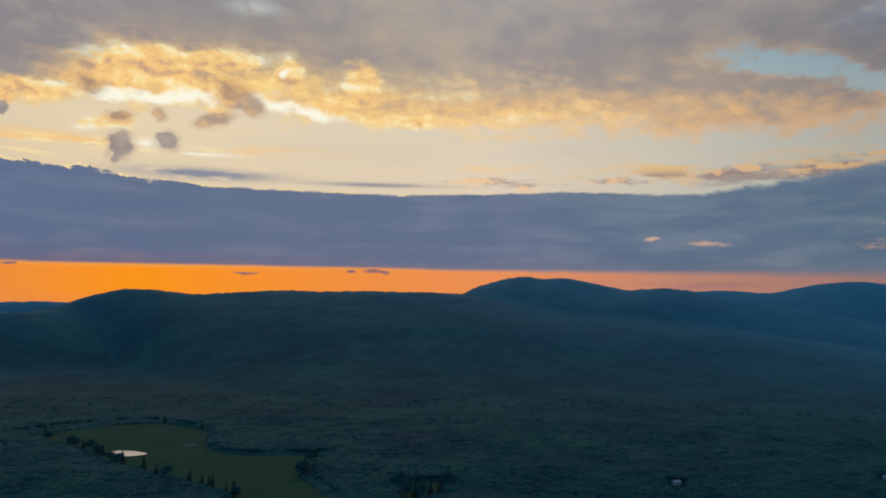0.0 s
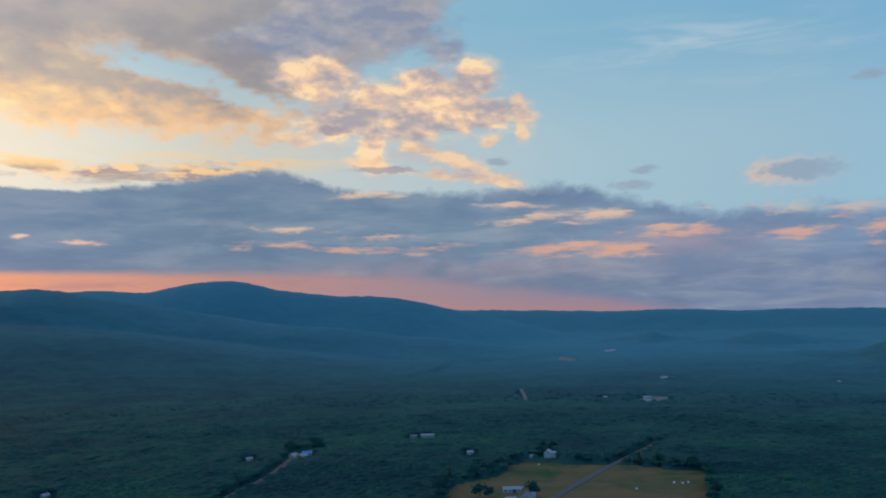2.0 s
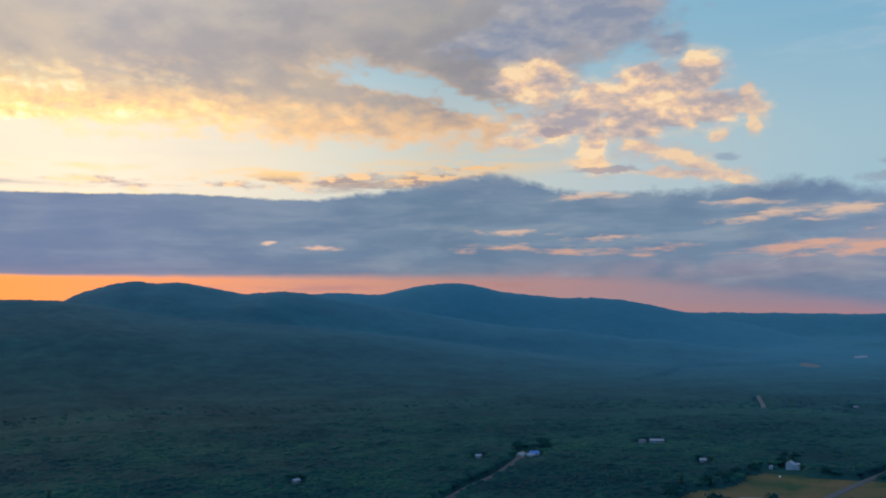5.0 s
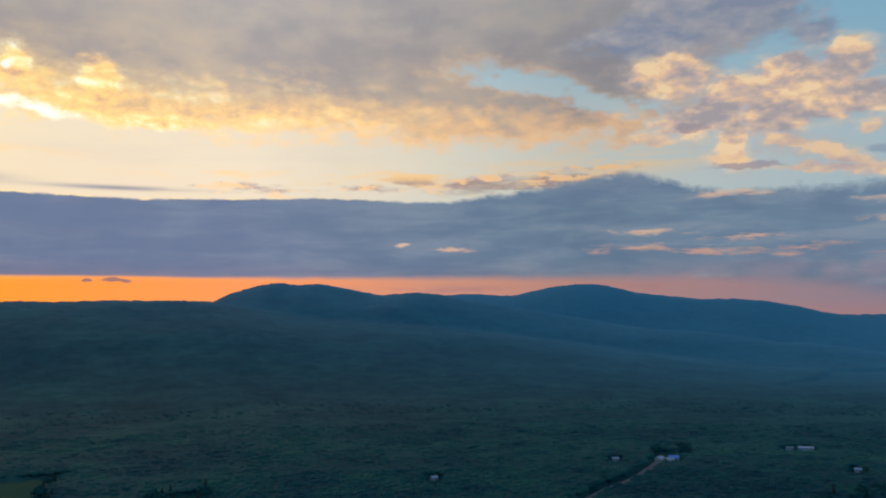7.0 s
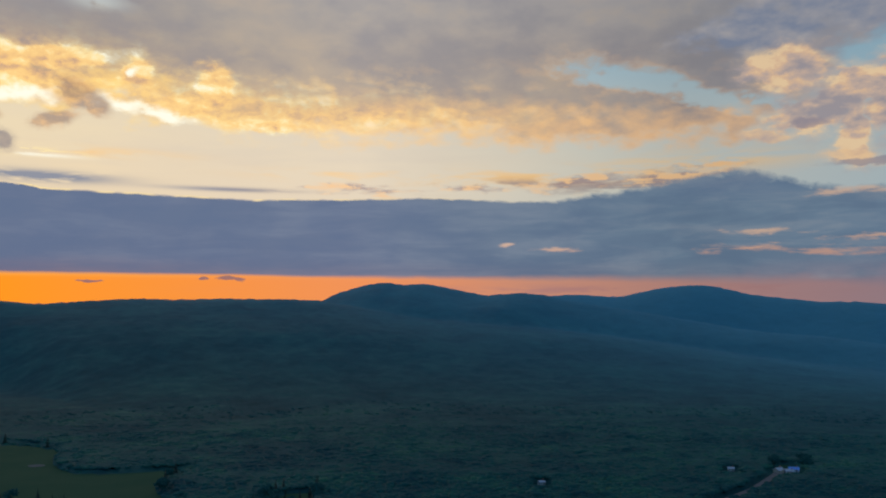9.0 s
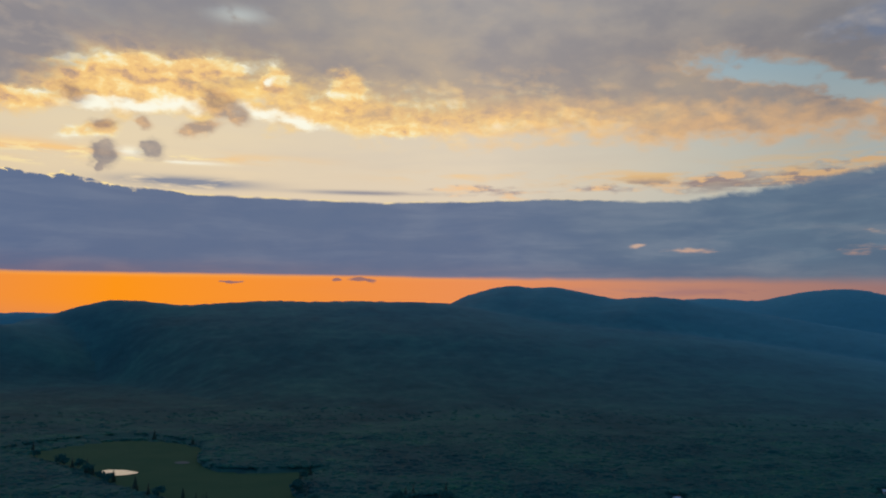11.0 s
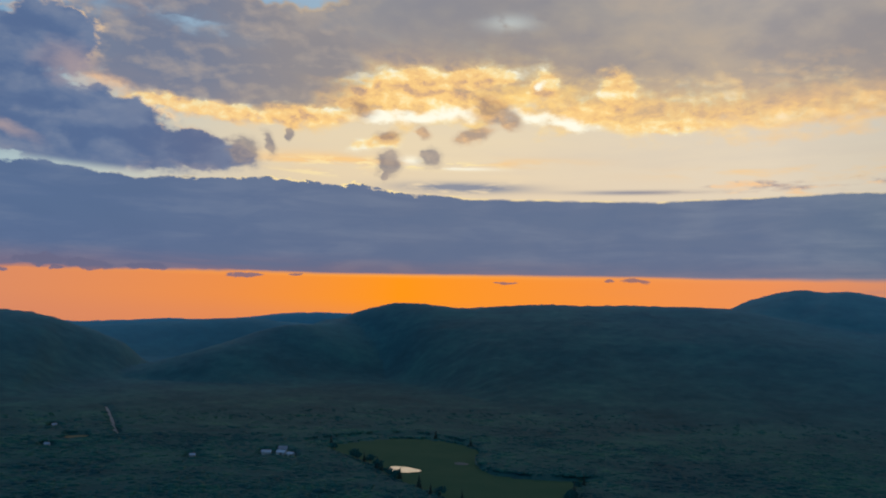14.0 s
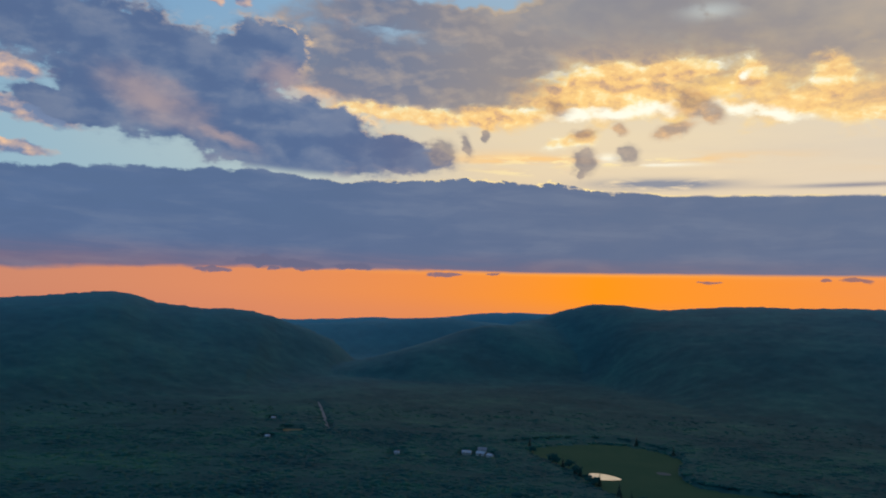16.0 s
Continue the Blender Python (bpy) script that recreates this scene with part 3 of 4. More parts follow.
# rough blue-grey, the hill's dim reflection in the pool painted as colour
POOL_PAINT = material("pool_paint", plain((0.05, 0.07, 0.075), 0.95, 0, 0.4, 0.2))
WATER = material("pond_water", water)
ASPHALT = material("worn_asphalt", plain((0.085, 0.09, 0.095), 0.85, 0, 0.4, 0.3))
DIRT = material("bare_earth", plain((0.17, 0.18, 0.18), 0.95, 0, 0.5, 0.1))
WHITE = material("white_boards", plain((0.40, 0.41, 0.43), 0.6))
CREAM = material("cream_boards", plain((0.40, 0.37, 0.33), 0.65))
ROOF_GREY = material("grey_shingle", plain((0.20, 0.20, 0.22), 0.8))
ROOF_TIN = material("pale_tin_roof", plain((0.36, 0.38, 0.42), 0.6, 0.1))
ROOF_BLUE = material("blue_tarp_roof", plain((0.10, 0.26, 0.62), 0.5))
GLASS = material("dark_window_glass", plain((0.03, 0.035, 0.04), 0.08, 0, 0.0))
BARK = material("grey_brown_bark", plain((0.10, 0.075, 0.055), 0.9, 0, 0.5, 3.0))


# ---------------------------------------------------------------- the shape of the land
def smooth_noise(x, y, size, seed):
    """Value noise over the plan, about -1 to 1."""
    u, w = x / size + seed * 17.3, y / size - seed * 9.1
    i, j = np.floor(u), np.floor(w)
    fu, fw = u - i, w - j
    fu, fw = fu * fu * (3 - 2 * fu), fw * fw * (3 - 2 * fw)

    def h(a, b):
        s = np.sin(a * 127.1 + b * 311.7 + seed * 74.7) * 43758.5453
        return (s - np.floor(s)) * 2 - 1
    return (h(i, j) * (1 - fu) + h(i + 1, j) * fu) * (1 - fw) + (h(i, j + 1) * (1 - fu) + h(i + 1, j + 1) * fu) * fw


def rolling(x, y, size, octaves, seed):
    z, amp = np.zeros_like(x), 1.0
    for k in range(octaves):
        z += amp * smooth_noise(x, y, size / 2 ** k, seed + k)
        amp *= 0.5
    return z


class Ridge:
    """A line of summits: bearing and sight angle of each from the valley's middle, at a distance that runs from near to far."""

    def __init__(self, name, label, reach, r0, r1, crest):
        self.name, self.label = name, label
        b = np.array([c[0] for c in crest], float)
        s = np.linspace(0, 1, len(crest) * 8)
        t = np.linspace(0, 1, len(crest))
        bearing = np.radians(np.interp(s, t, b))
        sight = np.radians(np.interp(s, t, [c[1] for c in crest]))
        kernel = np.array([1, 2, 3, 2, 1]) / 9
        sight[2:-2] = np.convolve(sight, kernel, "valid")
        r = np.interp(np.degrees(bearing), sorted((b[0], b[-1])), (r0, r1) if b[0] < b[-1] else (r1, r0))
        self.x, self.y = r * np.sin(bearing), r * np.cos(bearing)
        self.z = EYE + r * np.tan(sight) - 11
        self.reach = np.interp(s, np.linspace(0, 1, len(reach)), reach)

    def height(self, x, y):
        most_ = self.reach.max()
        whole = np.zeros(x.shape)
        box = (x > self.x.min() - most_) & (x < self.x.max() + most_) & (y > self.y.min() - most_) & (y < self.y.max() + most_)
        if not box.any():
            return whole
        x, y = x[box], y[box]
        best, crest, reach = np.full(x.shape, 1e12), np.zeros(x.shape), np.ones(x.shape)
        for k in range(len(self.x) - 1):
            ax, ay, bx, by = self.x[k], self.y[k], self.x[k + 1], self.y[k + 1]
            vx, vy = bx - ax, by - ay
            t = np.clip(((x - ax) * vx + (y - ay) * vy) / (vx * vx + vy * vy), 0, 1)
            d = (x - ax - t * vx) ** 2 + (y - ay - t * vy) ** 2
            near = d < best
            best[near] = d[near]
            crest[near] = (self.z[k] + t * (self.z[k + 1] - self.z[k]))[near]
            reach[near] = (self.reach[k] + t * (self.reach[k + 1] - self.reach[k]))[near]
        u = np.clip(np.sqrt(best) / reach, 0, 1)
        whole[box] = crest * (1 - u ** 1.35) ** 2 * (1 + 0.55 * u)
        return whole


RIDGES = [
    Ridge("wooded_ridge", "long dark forested ridge closing the valley at dusk", (420, 750, 1350, 1500, 1500, 1500, 1500), 2750, 2850,
          [(-24.2, 0.45), (-22.6, 1.05), (-20.6, 1.58), (-19, 1.52), (-16.4, 1.2), (-13.8, 1.33), (-10.3, 1.57), (-7.4, 1.46), (-5, 1.62), (-3, 1.53), (-1, 1.57), (1.3, 1.5), (4, 1.2), (9, 0.6)]),
    Ridge("wooded_spur", "dark forested spur running down to the valley mouth", (240, 360, 460, 560), 2050, 2750,
          [(-36, -3.95), (-35.2, -3.8), (-33.8, -2.85), (-32, -1.85), (-29.7, -0.85), (-27.9, -0.02), (-26, 0.02), (-23.7, 0.25), (-22.2, 0.9)]),
    Ridge("wooded_mountain", "twin-topped forested mountain, blue-green in the dusk", (1350, 1350, 1350, 950, 550), 3300, 3000,
          [(1.1, 1.45), (2.4, 2.12), (4.2, 2.66), (5.7, 2.87), (6.9, 2.68), (8.2, 2.80), (9.8, 2.5), (12.3, 1.96), (14.7, 2.15), (16.2, 2.0), (17.6, 1.6), (19.2, 1.29), (22.3, 0.75), (26.1, 0.16), (29.8, -0.28), (33.6, -0.64), (38, -1.4)]),
    Ridge("broad_mountain", "broad hazy forested mountain with a long falling shoulder", (1200, 900), 4050, 3900,
          [(15, 1.75), (17, 1.92), (18.5, 2.0), (21, 1.83), (22.9, 2.21), (24.3, 2.46), (26.1, 2.56), (27.5, 2.38), (29.3, 1.90), (31.6, 1.58), (33.4, 1.36), (35.3, 1.33), (37.2, 1.17), (38.7, 0.84), (40.6, 0.45), (42.9, 0.0), (45.5, -0.56), (48.5, -1.45)]),
    Ridge("gorge_mountain", "dark forested mountain falling steeply into the gorge", (1250, 1250, 1100, 850, 300), 2700, 2550,
          [(-84, 0.2), (-70, 0.6), (-58, 0.85), (-55, 1.12), (-53.3, 1.26), (-51.7, 1.43), (-50.3, 1.28), (-48.9, 0.82), (-47.2, 0.66), (-46, 0.52), (-44.7, 0.56), (-43.3, 0.46), (-41.8, 0.18), (-40.7, -0.25), (-39.5, -0.55), (-37.6, -1.45), (-36.4, -2.6)]),
    Ridge("distant_hill", "distant blue wooded hill seen through the gorge", (700, 700), 3500, 3500,
          [(-44, -0.5), (-40.3, -0.6), (-37.3, -0.43), (-34.3, -0.14), (-32, 0.13), (-29.8, 0.2), (-28, 0.05), (-24, -0.3)]),
    Ridge("horizon_hills", "low blue hills along the far horizon", (480, 480), 4560, 4560,
          [(-60, -0.2), (-46, -0.2), (-41, -0.22), (-36.6, -0.02), (-31.3, 0.18), (-29, 0.33), (-27.1, 0.54), (-24.1, 0.6), (-22, 0.5), (-19, 0.8), (-16, 1.05), (-14.2, 1.2), (-11.8, 1.4), (-10.8, 1.32), (-8, 0.9), (0, 0.4)]),
    Ridge("horizon_plateau", "flat hazy wooded plateau along the far horizon", (900, 900), 4600, 4600,
          [(34, 0.3), (40, 0.42), (44.8, 0.29), (50.4, 0.06), (55.8, 0.02), (61, -0.1), (66, -0.2), (75, 0.0), (90, 0.1)]),
    Ridge("low_hill", "low wooded hillock on the hazy plain", (420, 420), 3500, 3500,
          [(52.8, -1.7), (54, -1.35), (55.3, -1.7)]),
    Ridge("low_hill", "low wooded hillock on the hazy plain", (480, 480), 3300, 3300,
          [(58.5, -1.9), (61, -1.4), (62.6, -1.65), (64, -1.9)]),
    Ridge("low_hill", "dark wooded hillside rising from the plain", (600, 600), 2450, 2450,
          [(66, -2.7), (68, -2.0), (71, -1.4), (78, -1.2)]),
    Ridge("horizon_plateau", "flat hazy wooded plateau along the far horizon", (1500, 1500), 4600, 4600,
          [(90, 0.1), (130, 0.4), (180, 0.3), (230, 0.5), (276, 0.2), (300, -0.2)]),
]


def land(x, y, which=False):
    """Height of the bare ground, and which ridge it belongs to (-1: the valley)."""
    r = np.hypot(x, y)
    flats = 1 - np.exp(-(np.maximum(r - 900, 0) / 900) ** 2)
    base = rolling(x, y, 700, 4, 3) * (0.8 + 5 * flats) - 2 * flats
    base = base + np.clip((r - 2600) / 2000, 0, 1) ** 1.5 * 62
    z, owner = base, np.full(x.shape, -1)
    for k, ridge in enumerate(RIDGES):
        h = ridge.height(x, y)
        gully = np.clip(h / 140, 0, 1) * (rolling(x, y, 520, 4, 20 + k)) * 15 * (1 - np.clip(h / 260, 0, 1) ** 2 * 0.8)
        up = h + gully * (h > 1)
        owner = np.where((up > z + 6) & (h > 10), k, owner)
        z = np.where(h > 0.01, 0.5 * (z + up + np.sqrt((z - up) ** 2 + 200)) - 7.07 * np.clip(np.exp(-np.abs(z - up) / 15), 0, 1), z)
    return (z, owner) if which else z


def inside(x, y, loop):
    """Which points lie in a closed outline of the plan."""
    x, y = np.asarray(x, float), np.asarray(y, float)
    hit = np.zeros(x.shape, bool)
    for (ax, ay), (bx, by) in zip(loop, loop[1:] + loop[:1]):
        if ay != by:
            hit ^= ((ay > y) != (by > y)) & (x < (bx - ax) * (y - ay) / (by - ay) + ax)
    return hit


def rounded(loop, times=3):
    """Corners cut again and again: a soft outline."""
    for _ in range(times):
        loop = [q for (ax, ay), (bx, by) in zip(loop, loop[1:] + loop[:1])
                for q in ((ax * 0.75 + bx * 0.25, ay * 0.75 + by * 0.25), (ax * 0.25 + bx * 0.75, ay * 0.25 + by * 0.75))]
    return loop


def mesh(name, verts, faces, mat, parent=None, label="", smooth=False):
    me = bpy.data.meshes.new(name)
    me.from_pydata(verts, [], faces)
    me.materials.append(mat)
    if smooth:
        me.shade_smooth()
    ob = new(name, me)
    ob.parent = parent
    return tagged(ob, label)


def arrays(name, verts, tris, mat, smooth=False):
    """A mesh of many triangles, from number arrays."""
    me = bpy.data.meshes.new(name)
    me.vertices.add(len(verts))
    me.vertices.foreach_set("co", verts.astype(np.float32).ravel())
    n = tris.shape[1]
    me.loops.add(tris.size)
    me.loops.foreach_set("vertex_index", tris.astype(np.int32).ravel())
    me.polygons.add(len(tris))
    me.polygons.foreach_set("loop_start", np.arange(0, tris.size, n, dtype=np.int32))
    me.update(calc_edges=True)
    me.materials.append(mat)
    if smooth:
        me.shade_smooth()
    else:
        me.shade_flat()
    return new(name, me)


# the sheet of ground: rings that widen with distance, finer ahead than behind
AHEAD = np.arange(-80, 92, 0.25)
turns = np.radians(np.concatenate([AHEAD, np.arange(94, 280, 3.0)]))
rings = np.concatenate([[0.01], np.arange(40, 420, 40), 420 * 1.0125 ** np.arange(0, 199)])
rings = rings[rings < 4960]
rr, tt = np.meshgrid(rings, turns, indexing="ij")
gx, gy = rr * np.sin(tt), rr * np.cos(tt)
gz, owner = land(gx, gy, True)
NT, NR = len(turns), len(rings)
bare = gz.copy()


def lie(x, y):
    """Height of the bare ground, read off its net (ahead of the eye)."""
    r, a = np.hypot(x, y), np.degrees(np.arctan2(x, y))
    i = np.interp(r, rings, np.arange(NR))
    j = np.clip((a - AHEAD[0]) / 0.25, 0, len(AHEAD) - 2)
    i0, j0 = np.minimum(i.astype(int), NR - 2), j.astype(int)
    fi, fj = i - i0, j - j0
    return (bare[i0, j0] * (1 - fi) + bare[i0 + 1, j0] * fi) * (1 - fj) + (bare[i0, j0 + 1] * (1 - fi) + bare[i0 + 1, j0 + 1] * fi) * fj


def ground_z(x, y):
    return float(lie(np.array([float(x)]), np.array([float(y)]))[0])



# ---------------------------------------------------------------- fields, pond and roads, by the plan
HAYFIELD = rounded([(464, 544), (511, 536), (566, 578), (592, 541), (613, 507), (632, 481), (634, 450), (650, 421), (577, 379), (545, 352), (470, 330), (385, 400), (400, 480), (430, 515)], 1)
MARSH = rounded([(-453, 960), (-440, 1000), (-414, 1052), (-377, 1083), (-315, 1070), (-258, 1005), (-258, 948), (-232, 884), (-212, 863), (-180, 862), (-142, 872), (-116, 880), (-128, 830), (-129, 785), (-121, 745), (-100, 705),
                 (-80, 650), (-100, 590), (-150, 590), (-152, 630), (-168, 676), (-190, 702), (-231, 733), (-257, 764), (-309, 808), (-347, 866), (-388, 900)], 2)
GLADE = rounded([(-38, 690), (-20, 742), (8, 738), (4, 705), (-20, 670)], 2)
POND = rounded([(-329, 862), (-322, 869), (-306, 867), (-287, 853), (-292, 842), (-303, 834), (-318, 838)], 2)
POOL = rounded([(-276, 922), (-262, 926), (-254, 912), (-268, 906)], 2)
QUARRY = rounded([(1880, 1640), (1900, 1720), (1990, 1790), (2060, 1860), (2050, 1800), (1960, 1690)], 2)
YARD = rounded([(1060, 780), (1085, 825), (1140, 845), (1160, 815), (1110, 775)], 2)
CLEARING = rounded([(-772, 880), (-768, 915), (-745, 912), (-735, 890), (-750, 876)], 2)
LAWN = rounded([(452, 770), (450, 795), (480, 797), (486, 775)], 2)
MEADOW_EDGE = rounded([(640, 455), (655, 428), (700, 470), (770, 540), (720, 560), (660, 500)], 2)


def field(name, loop, mat, label, lift, category="field"):
    """A sheet of grass, earth or water over its outline, on a fine net that follows the land."""
    bm = bmesh.new()
    face = bm.faces.new([bm.verts.new((x, y, 0)) for x, y in loop])
    bmesh.ops.triangulate(bm, faces=[face])
    for _ in range(2):
        bmesh.ops.subdivide_edges(bm, edges=[e for e in bm.edges if e.calc_length() > 22], cuts=1, use_grid_fill=True)
        bmesh.ops.triangulate(bm, faces=bm.faces[:])
    bm.verts.ensure_lookup_table()
    z = lie(np.array([q.co.x for q in bm.verts]), np.array([q.co.y for q in bm.verts]))
    for q, h in zip(bm.verts, z):
        q.co.z = h + lift
    if mat is WATER:
        level = min(q.co.z for q in bm.verts) + 0.6
        for q in bm.verts:
            q.co.z = level
    bmesh.ops.recalc_face_normals(bm, faces=bm.faces[:])
    if sum(f.normal.z for f in bm.faces) < 0:
        bmesh.ops.reverse_faces(bm, faces=bm.faces[:])
    me = bpy.data.meshes.new(name)
    bm.to_mesh(me)
    bm.free()
    me.materials.append(mat)
    return tagged(new(name, me), label, category, kind="structure")


field("hayfield", HAYFIELD, HAY, "mown hayfield, straw and green, among the woods", 0.35)
field("marsh_meadow", MARSH, MEADOW, "long green meadow along the foot of the ridge", 0.35)
field("glade", GLADE, MEADOW, "small grassy glade among dark trees", 0.35)
field("pond", POND, WATER, "still pond mirroring the peach evening sky", 0.5, "pond")
field("small_pool", POOL, POOL_PAINT, "dim bluish pool at the meadow's wet edge", 0.6, "marsh")
field("quarry", QUARRY, DIRT, "bare pale gravel pit among distant woods", 1.2, "quarry")
field("yard", YARD, DIRT, "bare earth yard around a farmstead", 0.4, "yard")
field("clearing", CLEARING, HAY, "small straw-coloured clearing in dark woods", 0.4, "clearing")
field("lawn", LAWN, MEADOW, "mown lawn round a house in the woods", 0.35, "lawn")
field("verge", MEADOW_EDGE, MEADOW, "green rough meadow beside the hayfield road", 0.35, "meadow")

ROADS = [
    ("road", "narrow asphalt road running past the hayfield", 6.0, [(400, 400), (486, 449), (548, 473), (609, 497), (702, 528), (798, 564), (880, 610), (937, 655), (1074, 753)], ASPHALT),
    ("road", "pale country road through the woods", 7.0, [(250, 575), (308, 632), (338, 657), (368, 678), (420, 735), (455, 772)], ASPHALT),
    ("track", "pale dirt track climbing through the woods", 5.5, [(1110, 1095), (1092, 1080), (1010, 990), (942, 922)], DIRT),
    ("track", "pale cleared track running through dark woods", 4.0, [(-960, 1205), (-934, 1176), (-830, 1056), (-745, 955), (-716, 925)], DIRT),
]


def ribbon(name, label, width, line, mat):
    line = [Vector((*p, 0)) for p in line]
    pts = []
    for p, q in zip(line, line[1:]):
        n = max(1, int((q - p).length / 12))
        pts += [p.lerp(q, k / n) for k in range(n)]
    pts.append(line[-1])
    for _ in range(6):
        pts = [pts[0]] + [(a + b * 2 + c) / 4 for a, b, c in zip(pts, pts[1:], pts[2:])] + [pts[-1]]
    verts, faces = [], []
    for k, p in enumerate(pts):
        d = (pts[min(k + 1, len(pts) - 1)] - pts[max(k - 1, 0)]).normalized()
        side = Vector((-d.y, d.x, 0)) * width / 2
        z = ground_z(p.x, p.y) + 0.75
        for s, dz in ((-1.3, -0.9), (-1, 0), (1, 0), (1.3, -0.9)):
            verts.append((p.x + side.x * s, p.y + side.y * s, z + dz))
        if k:
            b = 4 * k
            faces += [(b - 4 + j, b - 3 + j, b + 1 + j, b + j)[::-1] for j in range(3)]
    tagged(mesh(name, verts, faces, mat), label, name, kind="structure")
    return [(p.x, p.y) for p in pts]


road_points = []
for name, label, width, line, mat in ROADS:
    road_points += [(x, y, width) for x, y in ribbon(name, label, width, line, mat)]

# ---------------------------------------------------------------- forest
CLEARINGS = [HAYFIELD, MARSH, GLADE, POND, QUARRY, YARD, CLEARING, LAWN]
HOMES = [(631, 591), (616, 600), (454, 782), (471, 783), (637, 787), (622, 795), (413, 799), (209, 764), (589, 660), (1613, 753), (1102, 898), (-563, 856), (-877, 995), (-757, 849), (1480, 1050), (1500, 1044),
         (2350, 1885), (2390, 1900), (-500, 911), (-484, 917), (-470, 914), (-491, 934)]
HOUSE_SPOTS = [(x * (1 - k / math.hypot(x, y)), y * (1 - k / math.hypot(x, y)), 11.0) for x, y in [(0.967 * hx, 0.967 * hy) for hx, hy in HOMES] for k in (0, 12, 24)]
BALES = [(584, 412, 20), (587, 406, 80), (592, 404, 50), (570, 546, 10), (545, 419, 65)]
# single trees: x, y and whether a fir
LONE_TREES = [(470, 458, 0), (437, 482, 0), (443, 478, 0), (513, 556, 0), (520, 551, 0), (612, 583, 0), (643, 596, 0), (622, 579, 0), (640, 606, 0), (-159, 668, 1), (-163, 661, 1), (-156, 662, 0), (-123, 770, 1), (-121, 776, 1),
              (-122, 752, 0), (-296, 806, 1), (-300, 806, 0), (-328, 838, 1), (-336, 846, 1), (-262, 764, 1), (-243, 740, 1), (-230, 728, 0), (-205, 708, 1), (-192, 698, 1), (-180, 684, 1), (-7, 672, 1), (2, 668, 1), (-14, 664, 0)]


def open_ground(x, y):
    hit = np.zeros(x.shape, bool)
    r = np.maximum(np.hypot(x, y), 1.0)
    for loop in CLEARINGS:
        hit |= inside(x, y, loop)
        if loop is not MARSH and loop is not HAYFIELD:      # felled a little this side too, so that it lies open to the eye
            hit |= inside(x * (1 + 30 / r), y * (1 + 30 / r), loop)
    spots = [(rx, ry, w * 0.75 + 4) for rx, ry, w in road_points if not (930 < math.hypot(rx, ry) < 1330 and ry < 800)] + HOUSE_SPOTS
    near = (np.hypot(x, y) < 1750) & (y > 250)
    nx, ny = x[near], y[near]
    part_hit = np.zeros(nx.shape, bool)
    for rx, ry, w in spots:
        part_hit |= (nx - rx) ** 2 + (ny - ry) ** 2 < w * w
    hit[near] |= part_hit
    return hit


# the woods stand as a closed canopy over the ground, open where the plan is open
CANOPY_RISE = 5.0
MEADOW_RIM = [(-215 + (x + 215) * 1.16, 830 + (y - 830) * 1.12) for x, y in MARSH]


def canopy_rise(x, y):
    """Height of the closed canopy: low scrub round the wet meadow, woods elsewhere."""
    return CANOPY_RISE * (1 - 0.65 * inside(x, y, MEADOW_RIM))


wooded = (rr > 150) & ~open_ground(gx, gy)
gz = gz + canopy_rise(gx, gy) * wooded + np.random.default_rng(9).normal(0, 1.0, gz.shape) * (rr > 1300) * wooded
ids = np.arange(NR * NT).reshape(NR, NT)
quads = np.stack([ids[:-1], np.roll(ids, -1, 1)[:-1], np.roll(ids, -1, 1)[1:], ids[1:]], -1).reshape(-1, 4)[:, ::-1]
whose = owner[:-1].reshape(-1)
points = np.stack([gx, gy, gz], -1).reshape(-1, 3)


def sheet(name, keep, mat):
    q = quads[keep]
    used, inverse = np.unique(q, return_inverse=True)
    return arrays(name, points[used], inverse.reshape(q.shape), mat, True)


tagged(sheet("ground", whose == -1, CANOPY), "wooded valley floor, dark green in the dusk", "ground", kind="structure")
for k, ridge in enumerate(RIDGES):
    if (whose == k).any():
        tagged(sheet(ridge.name, whose == k, LESS_HAZE if ridge.name in ("low_hill", "distant_hill") else CANOPY), ridge.label, "mountain" if "mountain" in ridge.name else "hill", kind="structure")

ICO_V, ICO_F = [], []
_bm = bmesh.new()
bmesh.ops.create_icosphere(_bm, subdivisions=1, radius=1)
ICO_V, ICO_F = np.array([q.co[:] for q in _bm.verts]), np.array([[q.index for q in f.verts] for f in _bm.faces])
_bm.free()
ICO_F = ICO_F[ICO_V[ICO_F].mean(1)[:, 2] > -0.35]
rng = np.random.default_rng(5)


def scatter(r0, r1, gap, a0=-66, a1=77):
    """Jittered places in a ring sector of the plan."""
    out = []
    n = int(2 * r1 / gap)
    u, w = np.meshgrid(np.arange(-n // 2, n // 2) * gap, np.arange(0, n // 2) * gap)
    x, y = u.ravel() + rng.uniform(-0.45, 0.45, u.size) * gap, w.ravel() + rng.uniform(-0.45, 0.45, u.size) * gap
    r, a = np.hypot(x, y), np.degrees(np.arctan2(x, y))
    keep = (r > r0) & (r < r1) & (a > a0) & (a < a1)
    return x[keep], y[keep]


